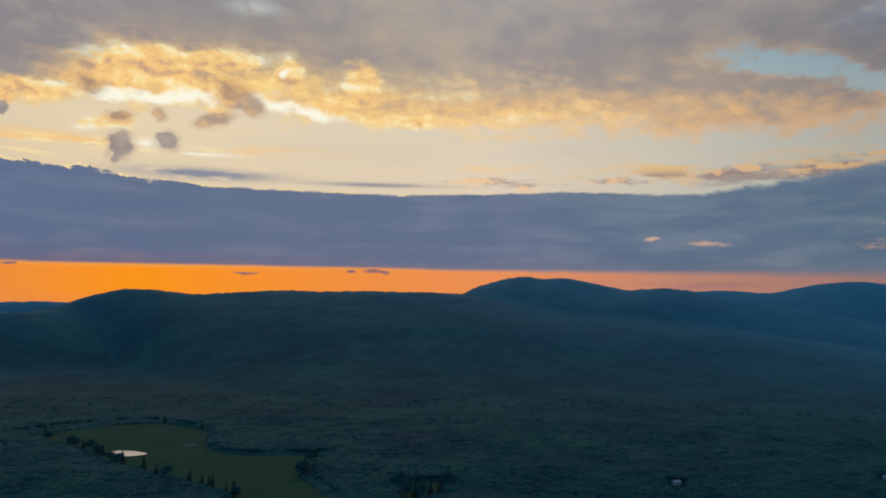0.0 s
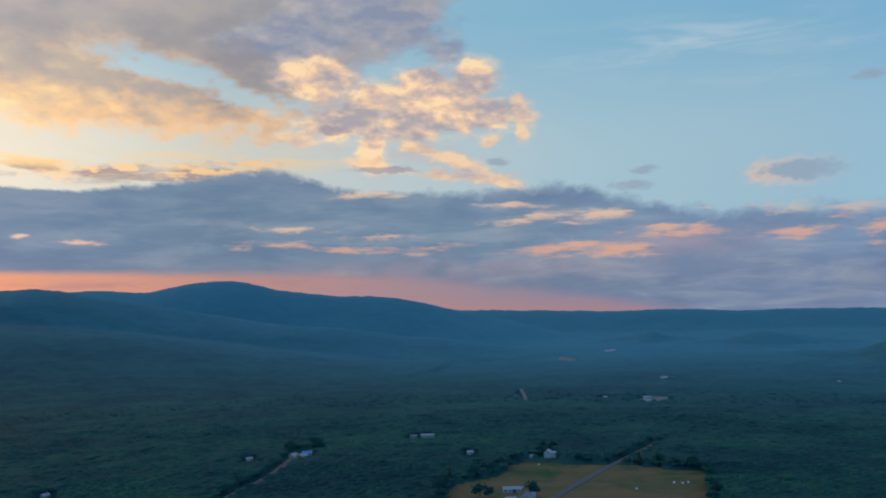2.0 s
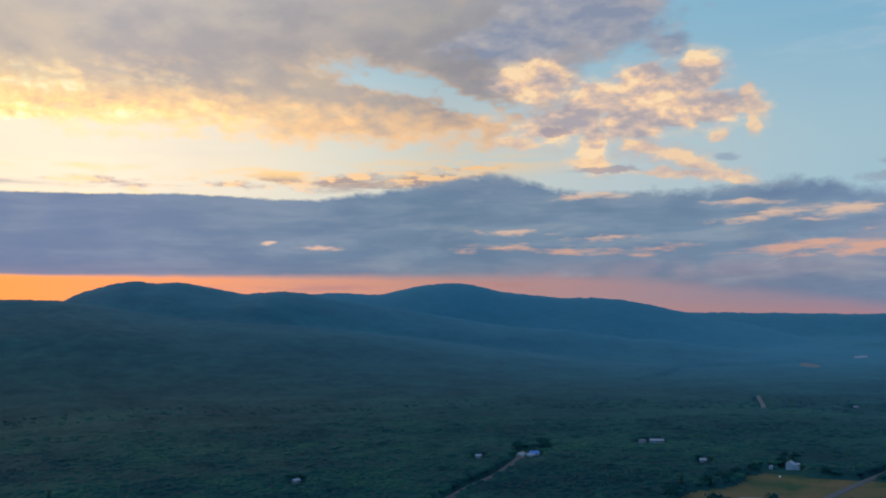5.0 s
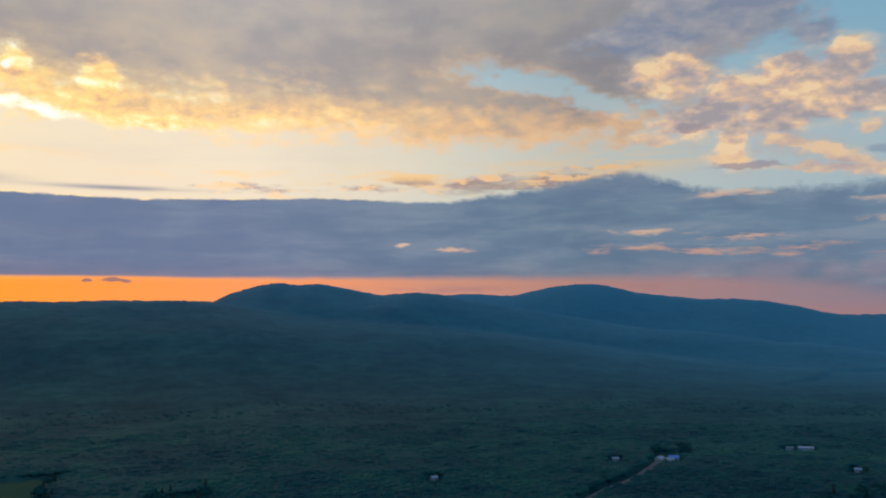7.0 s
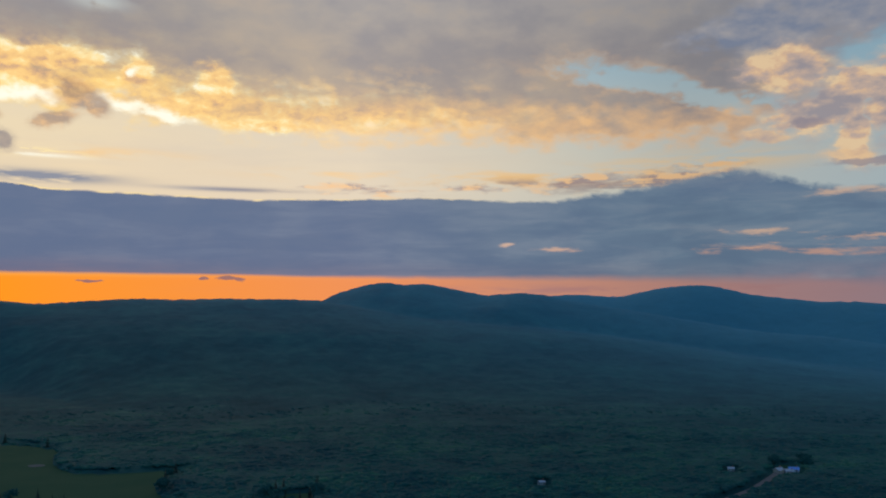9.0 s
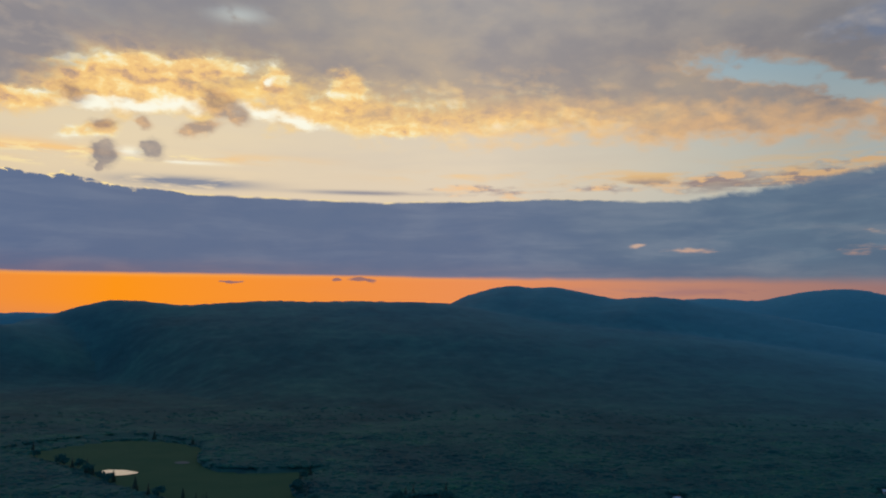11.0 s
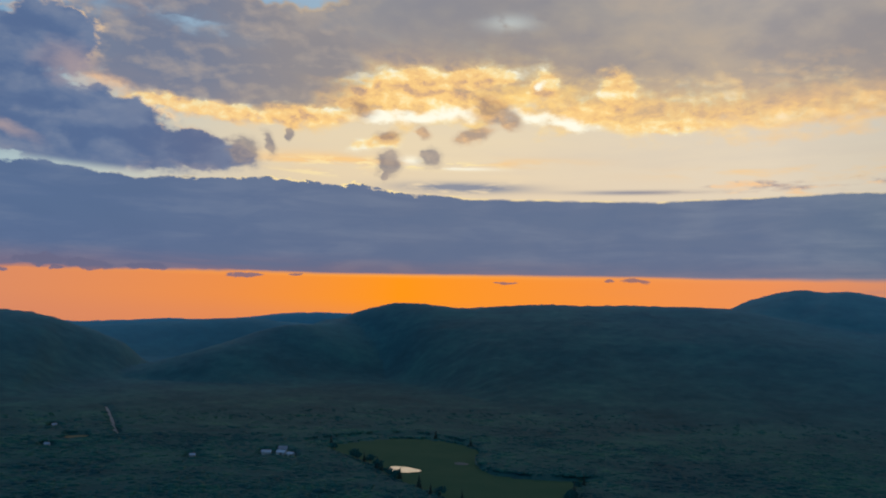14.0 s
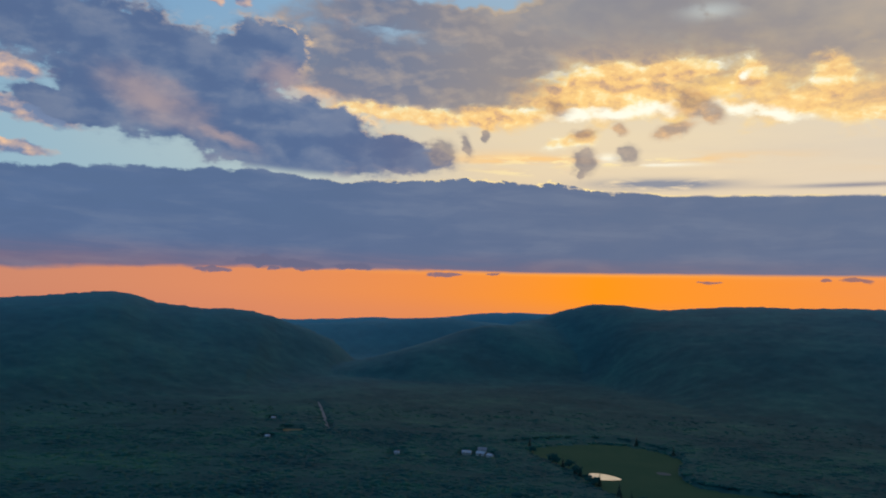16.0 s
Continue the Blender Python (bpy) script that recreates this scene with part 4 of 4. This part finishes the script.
def crowns(name, label, x, y, size, rise):
    """Many uneven crown tops, in one mesh."""
    n = len(x)
    tall = np.exp(rng.normal(0, 0.18, n)) * (1 + 0.15 * smooth_noise(x, y, 45, 8))
    v = (ICO_V[None] + rng.normal(0, 0.13, (n, len(ICO_V), 3))) * (size * tall)[:, None, None]
    turn = rng.uniform(0, 6.28, n)
    c, sn = np.cos(turn)[:, None], np.sin(turn)[:, None]
    v = np.stack([v[..., 0] * c - v[..., 1] * sn + x[:, None], v[..., 0] * sn + v[..., 1] * c + y[:, None],
                  v[..., 2] * rise + (lie(x, y) + canopy_rise(x, y) - 0.7 + (tall - 1) * 4.0 * rise)[:, None]], -1)
    f = (ICO_F[None] + (np.arange(n) * len(ICO_V))[:, None, None]).reshape(-1, 3)
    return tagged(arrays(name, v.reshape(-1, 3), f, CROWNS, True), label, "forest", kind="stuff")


for r0, r1, gap, size, rise in ((430, 800, 4.6, 3.1, 0.48), (800, 1150, 5.2, 3.6, 0.3), (1150, 1500, 6.4, 4.6, 0.17)):
    x, y = scatter(r0, r1, gap)
    keep = ~open_ground(x, y) & (rng.random(len(x)) < np.clip((1500 - np.hypot(x, y)) / 300, 0, 1))
    crowns("forest", "dense mixed summer woodland seen from above", x[keep], y[keep], size, rise)


# ---------------------------------------------------------------- buildings
def part(name, bm, mat, parent, label=""):
    bmesh.ops.recalc_face_normals(bm, faces=bm.faces[:])
    me = bpy.data.meshes.new(name)
    bm.to_mesh(me)
    bm.free()
    me.materials.append(mat)
    ob = new(name, me)
    ob.parent = parent
    return tagged(ob, label)


def block(bm, x0, y0, z0, x1, y1, z1):
    vs = [bm.verts.new(p) for p in ((x0, y0, z0), (x1, y0, z0), (x1, y1, z0), (x0, y1, z0), (x0, y0, z1), (x1, y0, z1), (x1, y1, z1), (x0, y1, z1))]
    for f in ((0, 3, 2, 1), (4, 5, 6, 7), (0, 1, 5, 4), (1, 2, 6, 5), (2, 3, 7, 6), (3, 0, 4, 7)):
        bm.faces.new([vs[i] for i in f])


def gabled(bm, x0, x1, y0, y1, z0, eave, top):
    """Walls with two gables, the ridge along x."""
    ym = (y0 + y1) / 2
    a = [bm.verts.new((x, y, z)) for x in (x0, x1) for y, z in ((y0, z0), (y1, z0), (y1, eave), (ym, top), (y0, eave))]
    bm.faces.new(a[:5])
    bm.faces.new(a[5:][::-1])
    for i in range(5):
        j = (i + 1) % 5
        bm.faces.new((a[i], a[i + 5], a[j + 5], a[j]))


def pitched(bm, x0, x1, y0, y1, eave, top, over=0.5, thick=0.22):
    """Two roof slopes with thickness and eaves."""
    ym = (y0 + y1) / 2
    k = (top - eave) / (ym - y0)
    for y, s in ((y0 - over, -1), (y1 + over, 1)):
        ze = eave - k * over
        p = [(x0 - over, y, ze), (x1 + over, y, ze), (x1 + over, ym, top), (x0 - over, ym, top)]
        lo, hi = [bm.verts.new((a, b, c + 0.03)) for a, b, c in p], [bm.verts.new((a, b, c + 0.03 + thick)) for a, b, c in p]
        bm.faces.new(lo), bm.faces.new(hi)
        for i in range(4):
            j = (i + 1) % 4
            bm.faces.new((lo[i], lo[j], hi[j], hi[i]))


def house(name, label, category, x, y, turn, w, d, eave, top, wall, roof, storeys=1, wing=0.0, chimney=True, doors="door"):
    """A gabled house or barn: walls, roof with chimney, framed windows, door, maybe a cross wing."""
    base = new(name)
    x, y = 0.967 * x, 0.967 * y
    w, d, wing, eave = 0.8 * w, 0.8 * d, 0.7 * wing, max(0.8 * eave, 2.3)
    top = max(0.78 * top, eave + 0.9)
    base.matrix_world = pose(x, y, ground_z(x, y) + 0.2, 0, 0, turn)
    bm = bmesh.new()
    gabled(bm, -w / 2, w / 2, -d / 2, d / 2, -1.5, eave, top)
    part("wall", bm, wall, base)
    bm = bmesh.new()
    pitched(bm, -w / 2, w / 2, -d / 2, d / 2, eave, top)
    roof_ob = part("roof", bm, roof, base)
    if wing:
        bm = bmesh.new()
        gabled(bm, -wing, 0, -d * 0.32, d * 0.32, -1.5, eave * 0.92, top * 0.86)
        bmesh.ops.rotate(bm, verts=bm.verts[:], cent=(0, 0, 0), matrix=Matrix.Rotation(radians(90), 3, "Z"))
        bmesh.ops.translate(bm, verts=bm.verts[:], vec=(-w * 0.18, -d / 2 + 0.1, 0))
        part("wing_wall", bm, wall, base)
        bm = bmesh.new()
        pitched(bm, -wing, 0, -d * 0.32, d * 0.32, eave * 0.92, top * 0.86, 0.4)
        bmesh.ops.rotate(bm, verts=bm.verts[:], cent=(0, 0, 0), matrix=Matrix.Rotation(radians(90), 3, "Z"))
        bmesh.ops.translate(bm, verts=bm.verts[:], vec=(-w * 0.18, -d / 2 + 0.1, 0.02))
        part("wing_roof", bm, roof, base)
    if chimney:
        bm = bmesh.new()
        block(bm, w * 0.22, -0.45, top - 1.2, w * 0.22 + 0.8, 0.45, top + 1.1)
        block(bm, w * 0.22 - 0.08, -0.53, top + 1.1, w * 0.22 + 0.88, 0.53, top + 1.25)
        part("chimney", bm, BRICK, roof_ob, "red brick chimney")
    n = max(2, int(w / 3))
    for s in (-1, 1):
        for level in range(storeys):
            for k in range(n):
                if storeys * n > 8 and level and k % 2:
                    continue
                wx = -w / 2 + (k + 0.5) * w / n
                z = 0.9 + level * 2.7
                if level == 0 and s == -1 and k == n // 2:
                    bm = bmesh.new()
                    dw = 0.55 if doors == "door" else 1.5
                    block(bm, wx - dw, s * d / 2 - 0.04, 0, wx + dw, s * d / 2 + 0.04, 2.1 if doors == "door" else 3.0)
                    part(doors, bm, TIMBER, base, "dark timber door")
                    continue
                bm = bmesh.new()
                block(bm, wx - 0.6, s * d / 2 - 0.05, z, wx + 0.6, s * d / 2 + 0.05, z + 1.4)
                frame_ob = part("window", bm, WHITE, base)
                bm = bmesh.new()
                block(bm, wx - 0.48, s * d / 2 - 0.07, z + 0.12, wx + 0.48, s * d / 2 + 0.07, z + 1.28)
                part("pane", bm, GLASS, frame_ob, "dark glass pane")
    return tagged(base, label, category, "buildings in the valley")


BRICK = material("chimney_brick", plain((0.30, 0.13, 0.09), 0.85))
TIMBER = material("dark_timber", plain((0.10, 0.07, 0.05), 0.7))
TAN = material("tan_boards", plain((0.42, 0.33, 0.24), 0.7))
WRAP = material("white_bale_wrap", plain((0.72, 0.74, 0.72), 0.4, 0, 0.2))

FARMHOUSE = ("farmhouse", "white two-storey farmhouse with a cross wing under trees", "house")
SMALL = ("cottage", "small pale cottage among dense trees", "house")
house(*FARMHOUSE, 631, 591, 35, 13, 8, 5.6, 8.6, WHITE, ROOF_TIN, 2, 7)
house("shed", "small white shed beside the farmhouse", "shed", 616, 600, 20, 4, 3, 2.4, 3.4, WHITE, ROOF_TIN, 1, 0, False)
house("barn", "long white barn with a pale tin roof", "barn", 488, 499, -38, 17, 6.5, 3.4, 5.4, WHITE, ROOF_TIN, 1, 0, False, "barn_door")
house("farmhouse", "grey-roofed farmhouse beside the long barn", "house", 481, 474, 30, 9, 7, 4.6, 7.4, WHITE, ROOF_TIN, 2, 4)
house("shed", "low white farm shed with a tin roof", "shed", 464, 476, -38, 9, 5, 2.6, 3.8, WHITE, ROOF_TIN, 1, 0, False)
house("shed", "low tan shed near the long barn", "shed", 474, 472, -38, 6, 4, 2.4, 3.4, CREAM, ROOF_GREY, 1, 0, False)
house("house", "tan house with a pale roof in the woods", "house", 454, 782, 20, 10, 7, 3.4, 5.8, TAN, ROOF_TIN, 1, 4)
house("house", "pale house beside a blue-roofed one", "house", 461, 774, -30, 8, 6, 3.2, 5.2, CREAM, ROOF_TIN, 1)
house("house", "house with a bright blue roof in the woods", "house", 471, 783, -25, 11, 7, 3.2, 5.6, WHITE, ROOF_BLUE, 1)
house("long_house", "long white-roofed house in the woods", "house", 637, 787, -38, 19, 7, 3.2, 5.0, WHITE, ROOF_TIN, 1, 0, False)
house("shed", "grey-roofed outbuilding beside a long house", "shed", 622, 795, -30, 8, 6, 3.0, 4.6, CREAM, ROOF_GREY, 1, 0, False)
for hx, hy, turn in ((413, 799, -20), (209, 764, 15), (589, 660, -40), (1613, 753, -60), (1102, 898, -50), (-563, 856, 30), (-877, 995, 40), (-757, 849, 20)):
    house(*SMALL, hx, hy, turn, 7, 5, 2.8, 4.6, CREAM, ROOF_TIN)
house("farmhouse", "white farmhouse in a bare yard", "house", 1085, 804, -50, 12, 8, 5, 7.6, WHITE, ROOF_TIN, 2)
house("barn", "tan barn in a bare farmyard", "barn", 1117, 818, -40, 16, 10, 5, 8, TAN, ROOF_GREY, 1, 0, False, "barn_door")
house("barn", "pale barn at the edge of a bare yard", "barn", 1130, 836, -50, 14, 9, 4.5, 7, WHITE, ROOF_TIN, 1, 0, False, "barn_door")
house("farmhouse", "white farmhouse alone in far woods", "house", 1480, 1050, -55, 16, 10, 6, 9.5, WHITE, ROOF_TIN, 2, 6)
house("house", "small pale house beside a far farmhouse", "house", 1500, 1044, -50, 12, 8, 4, 7, WHITE, ROOF_TIN)
house("warehouse", "large pale shed beyond the gravel pit", "shed", 2350, 1885, -50, 34, 16, 8, 12, WHITE, ROOF_TIN, 1, 0, False, "barn_door")
house("warehouse", "large pale shed beyond the gravel pit", "shed", 2390, 1900, -50, 26, 14, 8, 11, CREAM, ROOF_TIN, 1, 0, False, "barn_door")
house("farmhouse", "long white farmhouse near the meadow", "house", -500, 911, 20, 13, 7, 3.6, 6.0, CREAM, ROOF_TIN, 1, 4)
house("barn", "white barn near the meadow", "barn", -484, 917, 10, 12, 7, 3.4, 6.0, CREAM, ROOF_TIN, 1, 0, False, "barn_door")
house("shed", "pale shed beside the white barn", "shed", -470, 914, -15, 10, 6, 3, 4.8, CREAM, ROOF_TIN, 1, 0, False)
house("barn", "tall grey-roofed barn near the meadow", "barn", -491, 934, 25, 12, 9, 5, 8.4, CREAM, ROOF_GREY, 1, 0, False, "barn_door")


# ---------------------------------------------------------------- bales in the hayfield
def bale(x, y, turn):
    bm = bmesh.new()
    bmesh.ops.create_cone(bm, cap_ends=True, segments=18, radius1=0.8, radius2=0.8, depth=1.4)
    bmesh.ops.bevel(bm, geom=[e for e in bm.edges if abs(e.verts[0].co.z - e.verts[1].co.z) < 0.1], offset=0.12, segments=2, affect="EDGES")
    bmesh.ops.rotate(bm, verts=bm.verts[:], cent=(0, 0, 0), matrix=Matrix.Rotation(radians(90), 3, "X"))
    ob = part("hay_bale", bm, WRAP, None)
    ob.matrix_world = pose(x, y, ground_z(x, y) + 1.05, 0, 0, turn)
    return tagged(ob, "round hay bale in pale wrap lying on the field", "hay bale", "bales in the hayfield")


for bx, by, turn in BALES:
    bale(bx, by, turn)


# ---------------------------------------------------------------- poles by the road, a car at the farm
def utility_pole(x, y, turn):
    base = new("utility_pole")
    base.matrix_world = pose(x, y, ground_z(x, y), 0, 0, turn)
    bm = bmesh.new()
    bmesh.ops.create_cone(bm, cap_ends=True, segments=10, radius1=0.17, radius2=0.12, depth=10.5, matrix=Matrix.Translation((0, 0, 4.5)))
    part("post", bm, GREY_WOOD, base)
    bm = bmesh.new()
    block(bm, -1.2, -0.07, 8.9, 1.2, 0.07, 9.1)
    part("crossarm", bm, GREY_WOOD, base)
    for k in (-1.05, -0.4, 0.4, 1.05):
        bm = bmesh.new()
        bmesh.ops.create_cone(bm, cap_ends=True, segments=8, radius1=0.07, radius2=0.05, depth=0.2, matrix=Matrix.Translation((k, 0, 9.2)))
        part("insulator", bm, WHITE, base, "small pale insulator")
    return tagged(base, "weathered wooden utility pole beside the country road", "utility pole", "poles along the road")


def parked_car(x, y, turn):
    base = new("car")
    base.matrix_world = pose(x, y, ground_z(x, y) + 0.36, 0, 0, turn)
    bm = bmesh.new()
    block(bm, -2.2, -0.88, 0.3, 2.2, 0.88, 0.95)
    bmesh.ops.bevel(bm, geom=bm.edges[:], offset=0.14, segments=2, affect="EDGES")
    part("body", bm, WRAP, base)
    bm = bmesh.new()
    block(bm, -1.5, -0.78, 0.93, 0.9, 0.78, 1.5)
    for q in bm.verts:
        if q.co.z > 1.2:
            q.co.x *= 0.72
            q.co.y *= 0.86
    bmesh.ops.bevel(bm, geom=bm.edges[:], offset=0.08, segments=2, affect="EDGES")
    part("cabin", bm, GLASS, base, "dark glazed cabin")
    for wx in (-1.35, 1.35):
        for wy in (-0.82, 0.82):
            bm = bmesh.new()
            bmesh.ops.create_cone(bm, cap_ends=True, segments=16, radius1=0.33, radius2=0.33, depth=0.22)
            bmesh.ops.rotate(bm, verts=bm.verts[:], cent=(0, 0, 0), matrix=Matrix.Rotation(radians(90), 3, "X"))
            bmesh.ops.translate(bm, verts=bm.verts[:], vec=(wx, wy, 0.33))
            part("wheel", bm, RUBBER, base, "black rubber wheel")
    return tagged(base, "white car parked in the yard beside the barn", "car")


GREY_WOOD = material("weathered_wood", plain((0.22, 0.20, 0.18), 0.85))
RUBBER = material("black_rubber", plain((0.02, 0.02, 0.02), 0.7))
utility_pole(620, 480, 35)
utility_pole(621, 514, 35)
parked_car(490, 488, 40)

# ---------------------------------------------------------------- single trees along the clearings
def limb(bm, a, b, r0, r1, sides=6):
    a, b = Vector(a), Vector(b)
    q = (b - a).to_track_quat("Z", "Y")
    ring = []
    for p, r in ((a, r0), (b, r1)):
        ring.append([bm.verts.new(p + q @ Vector((math.cos(k * 6.2832 / sides) * r, math.sin(k * 6.2832 / sides) * r, 0))) for k in range(sides)])
    for k in range(sides):
        j = (k + 1) % sides
        bm.faces.new((ring[0][k], ring[0][j], ring[1][j], ring[1][k]))
    bm.faces.new(ring[1])


def leaf_tree(seed, tall):
    """A broadleaf: tapered trunk, limbs, and a crown of many small leaf clumps with gaps."""
    r = random.Random(seed)
    base = new("tree")
    bm = bmesh.new()
    limb(bm, (0, 0, -0.5), (0.1, 0, tall * 0.35), 0.32, 0.24)
    limb(bm, (0.1, 0, tall * 0.35), (0, 0.15, tall * 0.75), 0.24, 0.08)
    tips = [Vector((0, 0.15, tall * 0.78))]
    for k in range(8):
        a, z = k * 2.4 + r.random(), tall * r.uniform(0.3, 0.62)
        out = tall * r.uniform(0.2, 0.3)
        tip = Vector((math.cos(a) * out, math.sin(a) * out, z + tall * r.uniform(0.1, 0.22)))
        limb(bm, (0.06, 0.05, z), tip, 0.11, 0.03, 5)
        tips.append(tip)
    part("trunk", bm, BARK, base, "grey-brown trunk with spreading limbs")
    vs, fs = [], []
    for k in range(190):
        tip = r.choice(tips)
        p = tip + Vector((r.gauss(0, 1), r.gauss(0, 1), r.gauss(0, 0.8))) * tall * 0.085
        s = tall * r.uniform(0.035, 0.07)
        for v in ICO_V:
            vs.append(tuple(p + Vector(v) * s * r.uniform(0.7, 1.25)))
        fs += [tuple(int(i) + k * 12 for i in f) for f in ICO_F]
    crown = mesh("crown", vs, fs, CROWNS, base, "uneven leafy crown", True)
    return base


def fir_tree(seed, tall):
    """A conifer: straight trunk and drooping whorls of needle sprays that narrow upwards."""
    r = random.Random(seed)
    base = new("tree")
    bm = bmesh.new()
    limb(bm, (0, 0, -0.5), (0, 0, tall * 0.97), 0.24, 0.03)
    part("trunk", bm, BARK, base, "straight dark trunk")
    vs, fs = [], []
    z = tall * 0.12
    while z < tall:
        reach = (tall - z) * 0.24 + 0.15
        n = max(5, int(reach * 4))
        for k in range(n):
            a = k * 6.2832 / n + r.uniform(-0.3, 0.3)
            L = reach * r.uniform(0.75, 1.15)
            c, s = math.cos(a), math.sin(a)
            half = 0.22 * L + 0.12
            b = len(vs)
            vs += [(0, 0, z + 0.25), (c * L * 0.6 - s * half, s * L * 0.6 + c * half, z - L * 0.22), (c * L, s * L, z - L * 0.42), (c * L * 0.6 + s * half, s * L * 0.6 - c * half, z - L * 0.22), (c * L * 0.55, s * L * 0.55, z + 0.02 - L * 0.02)]
            fs += [(b, b + 1, b + 4), (b + 1, b + 2, b + 4), (b + 2, b + 3, b + 4), (b + 3, b, b + 4), (b, b + 3, b + 2, b + 1)]
        z += tall * 0.035
    mesh("crown", vs, fs, NEEDLES, base, "narrow drooping needle crown", True)
    return base


NEEDLES = material("dark_needles", plain((0.020, 0.042, 0.026), 0.8, 0, 0.5, 1.5))
LEAFY = [leaf_tree(k, t) for k, t in ((1, 11.0), (2, 13.0), (3, 9.5))]
FIRS = [fir_tree(k, t) for k, t in ((4, 13.0), (5, 16.0))]
for ob in LEAFY:
    tagged(ob, "leafy green broadleaf tree at a field's edge", "tree", "trees along the clearings")
for ob in FIRS:
    tagged(ob, "tall dark fir standing at a field's edge", "tree", "trees along the clearings")
first = {}


def plant(ob, x, y):
    m = pose(x, y, ground_z(x, y), 0, 0, random.uniform(0, 360))
    if ob.name in first:
        made = copy_thing(ob, m)
    else:
        first[ob.name] = made = ob
        ob.matrix_world = m
    return made


random.seed(11)
for x, y, kind in LONE_TREES:
    plant((FIRS if kind else LEAFY)[random.randrange(2 if kind else 3)], x, y)
for loop, gap_, firs in ((HAYFIELD, 9.0, 0.15), (MARSH, 70.0, 0.5), (GLADE, 16.0, 0.4), (LAWN, 12.0, 0.2)):
    for (ax, ay), (bx, by) in zip(loop, loop[1:] + loop[:1]):
        n = math.hypot(bx - ax, by - ay)
        if random.random() > n / gap_:
            continue
        x, y = (ax + bx) / 2 + random.uniform(-2, 2), (ay + by) / 2 + random.uniform(-2, 2)
        cx, cy = sum(p[0] for p in loop) / len(loop), sum(p[1] for p in loop) / len(loop)
        out = math.hypot(x - cx, y - cy)
        x, y = x + (x - cx) / out * 4, y + (y - cy) / out * 4
        if math.hypot(x, y) > 440 and not any((x - rx) ** 2 + (y - ry) ** 2 < 90 for rx, ry, w_ in road_points) and not any(math.hypot(x - hx, y - hy) < hr for hx, hy, hr in HOUSE_SPOTS):
            plant((FIRS if random.random() < firs else LEAFY)[random.randrange(2)], x, y)
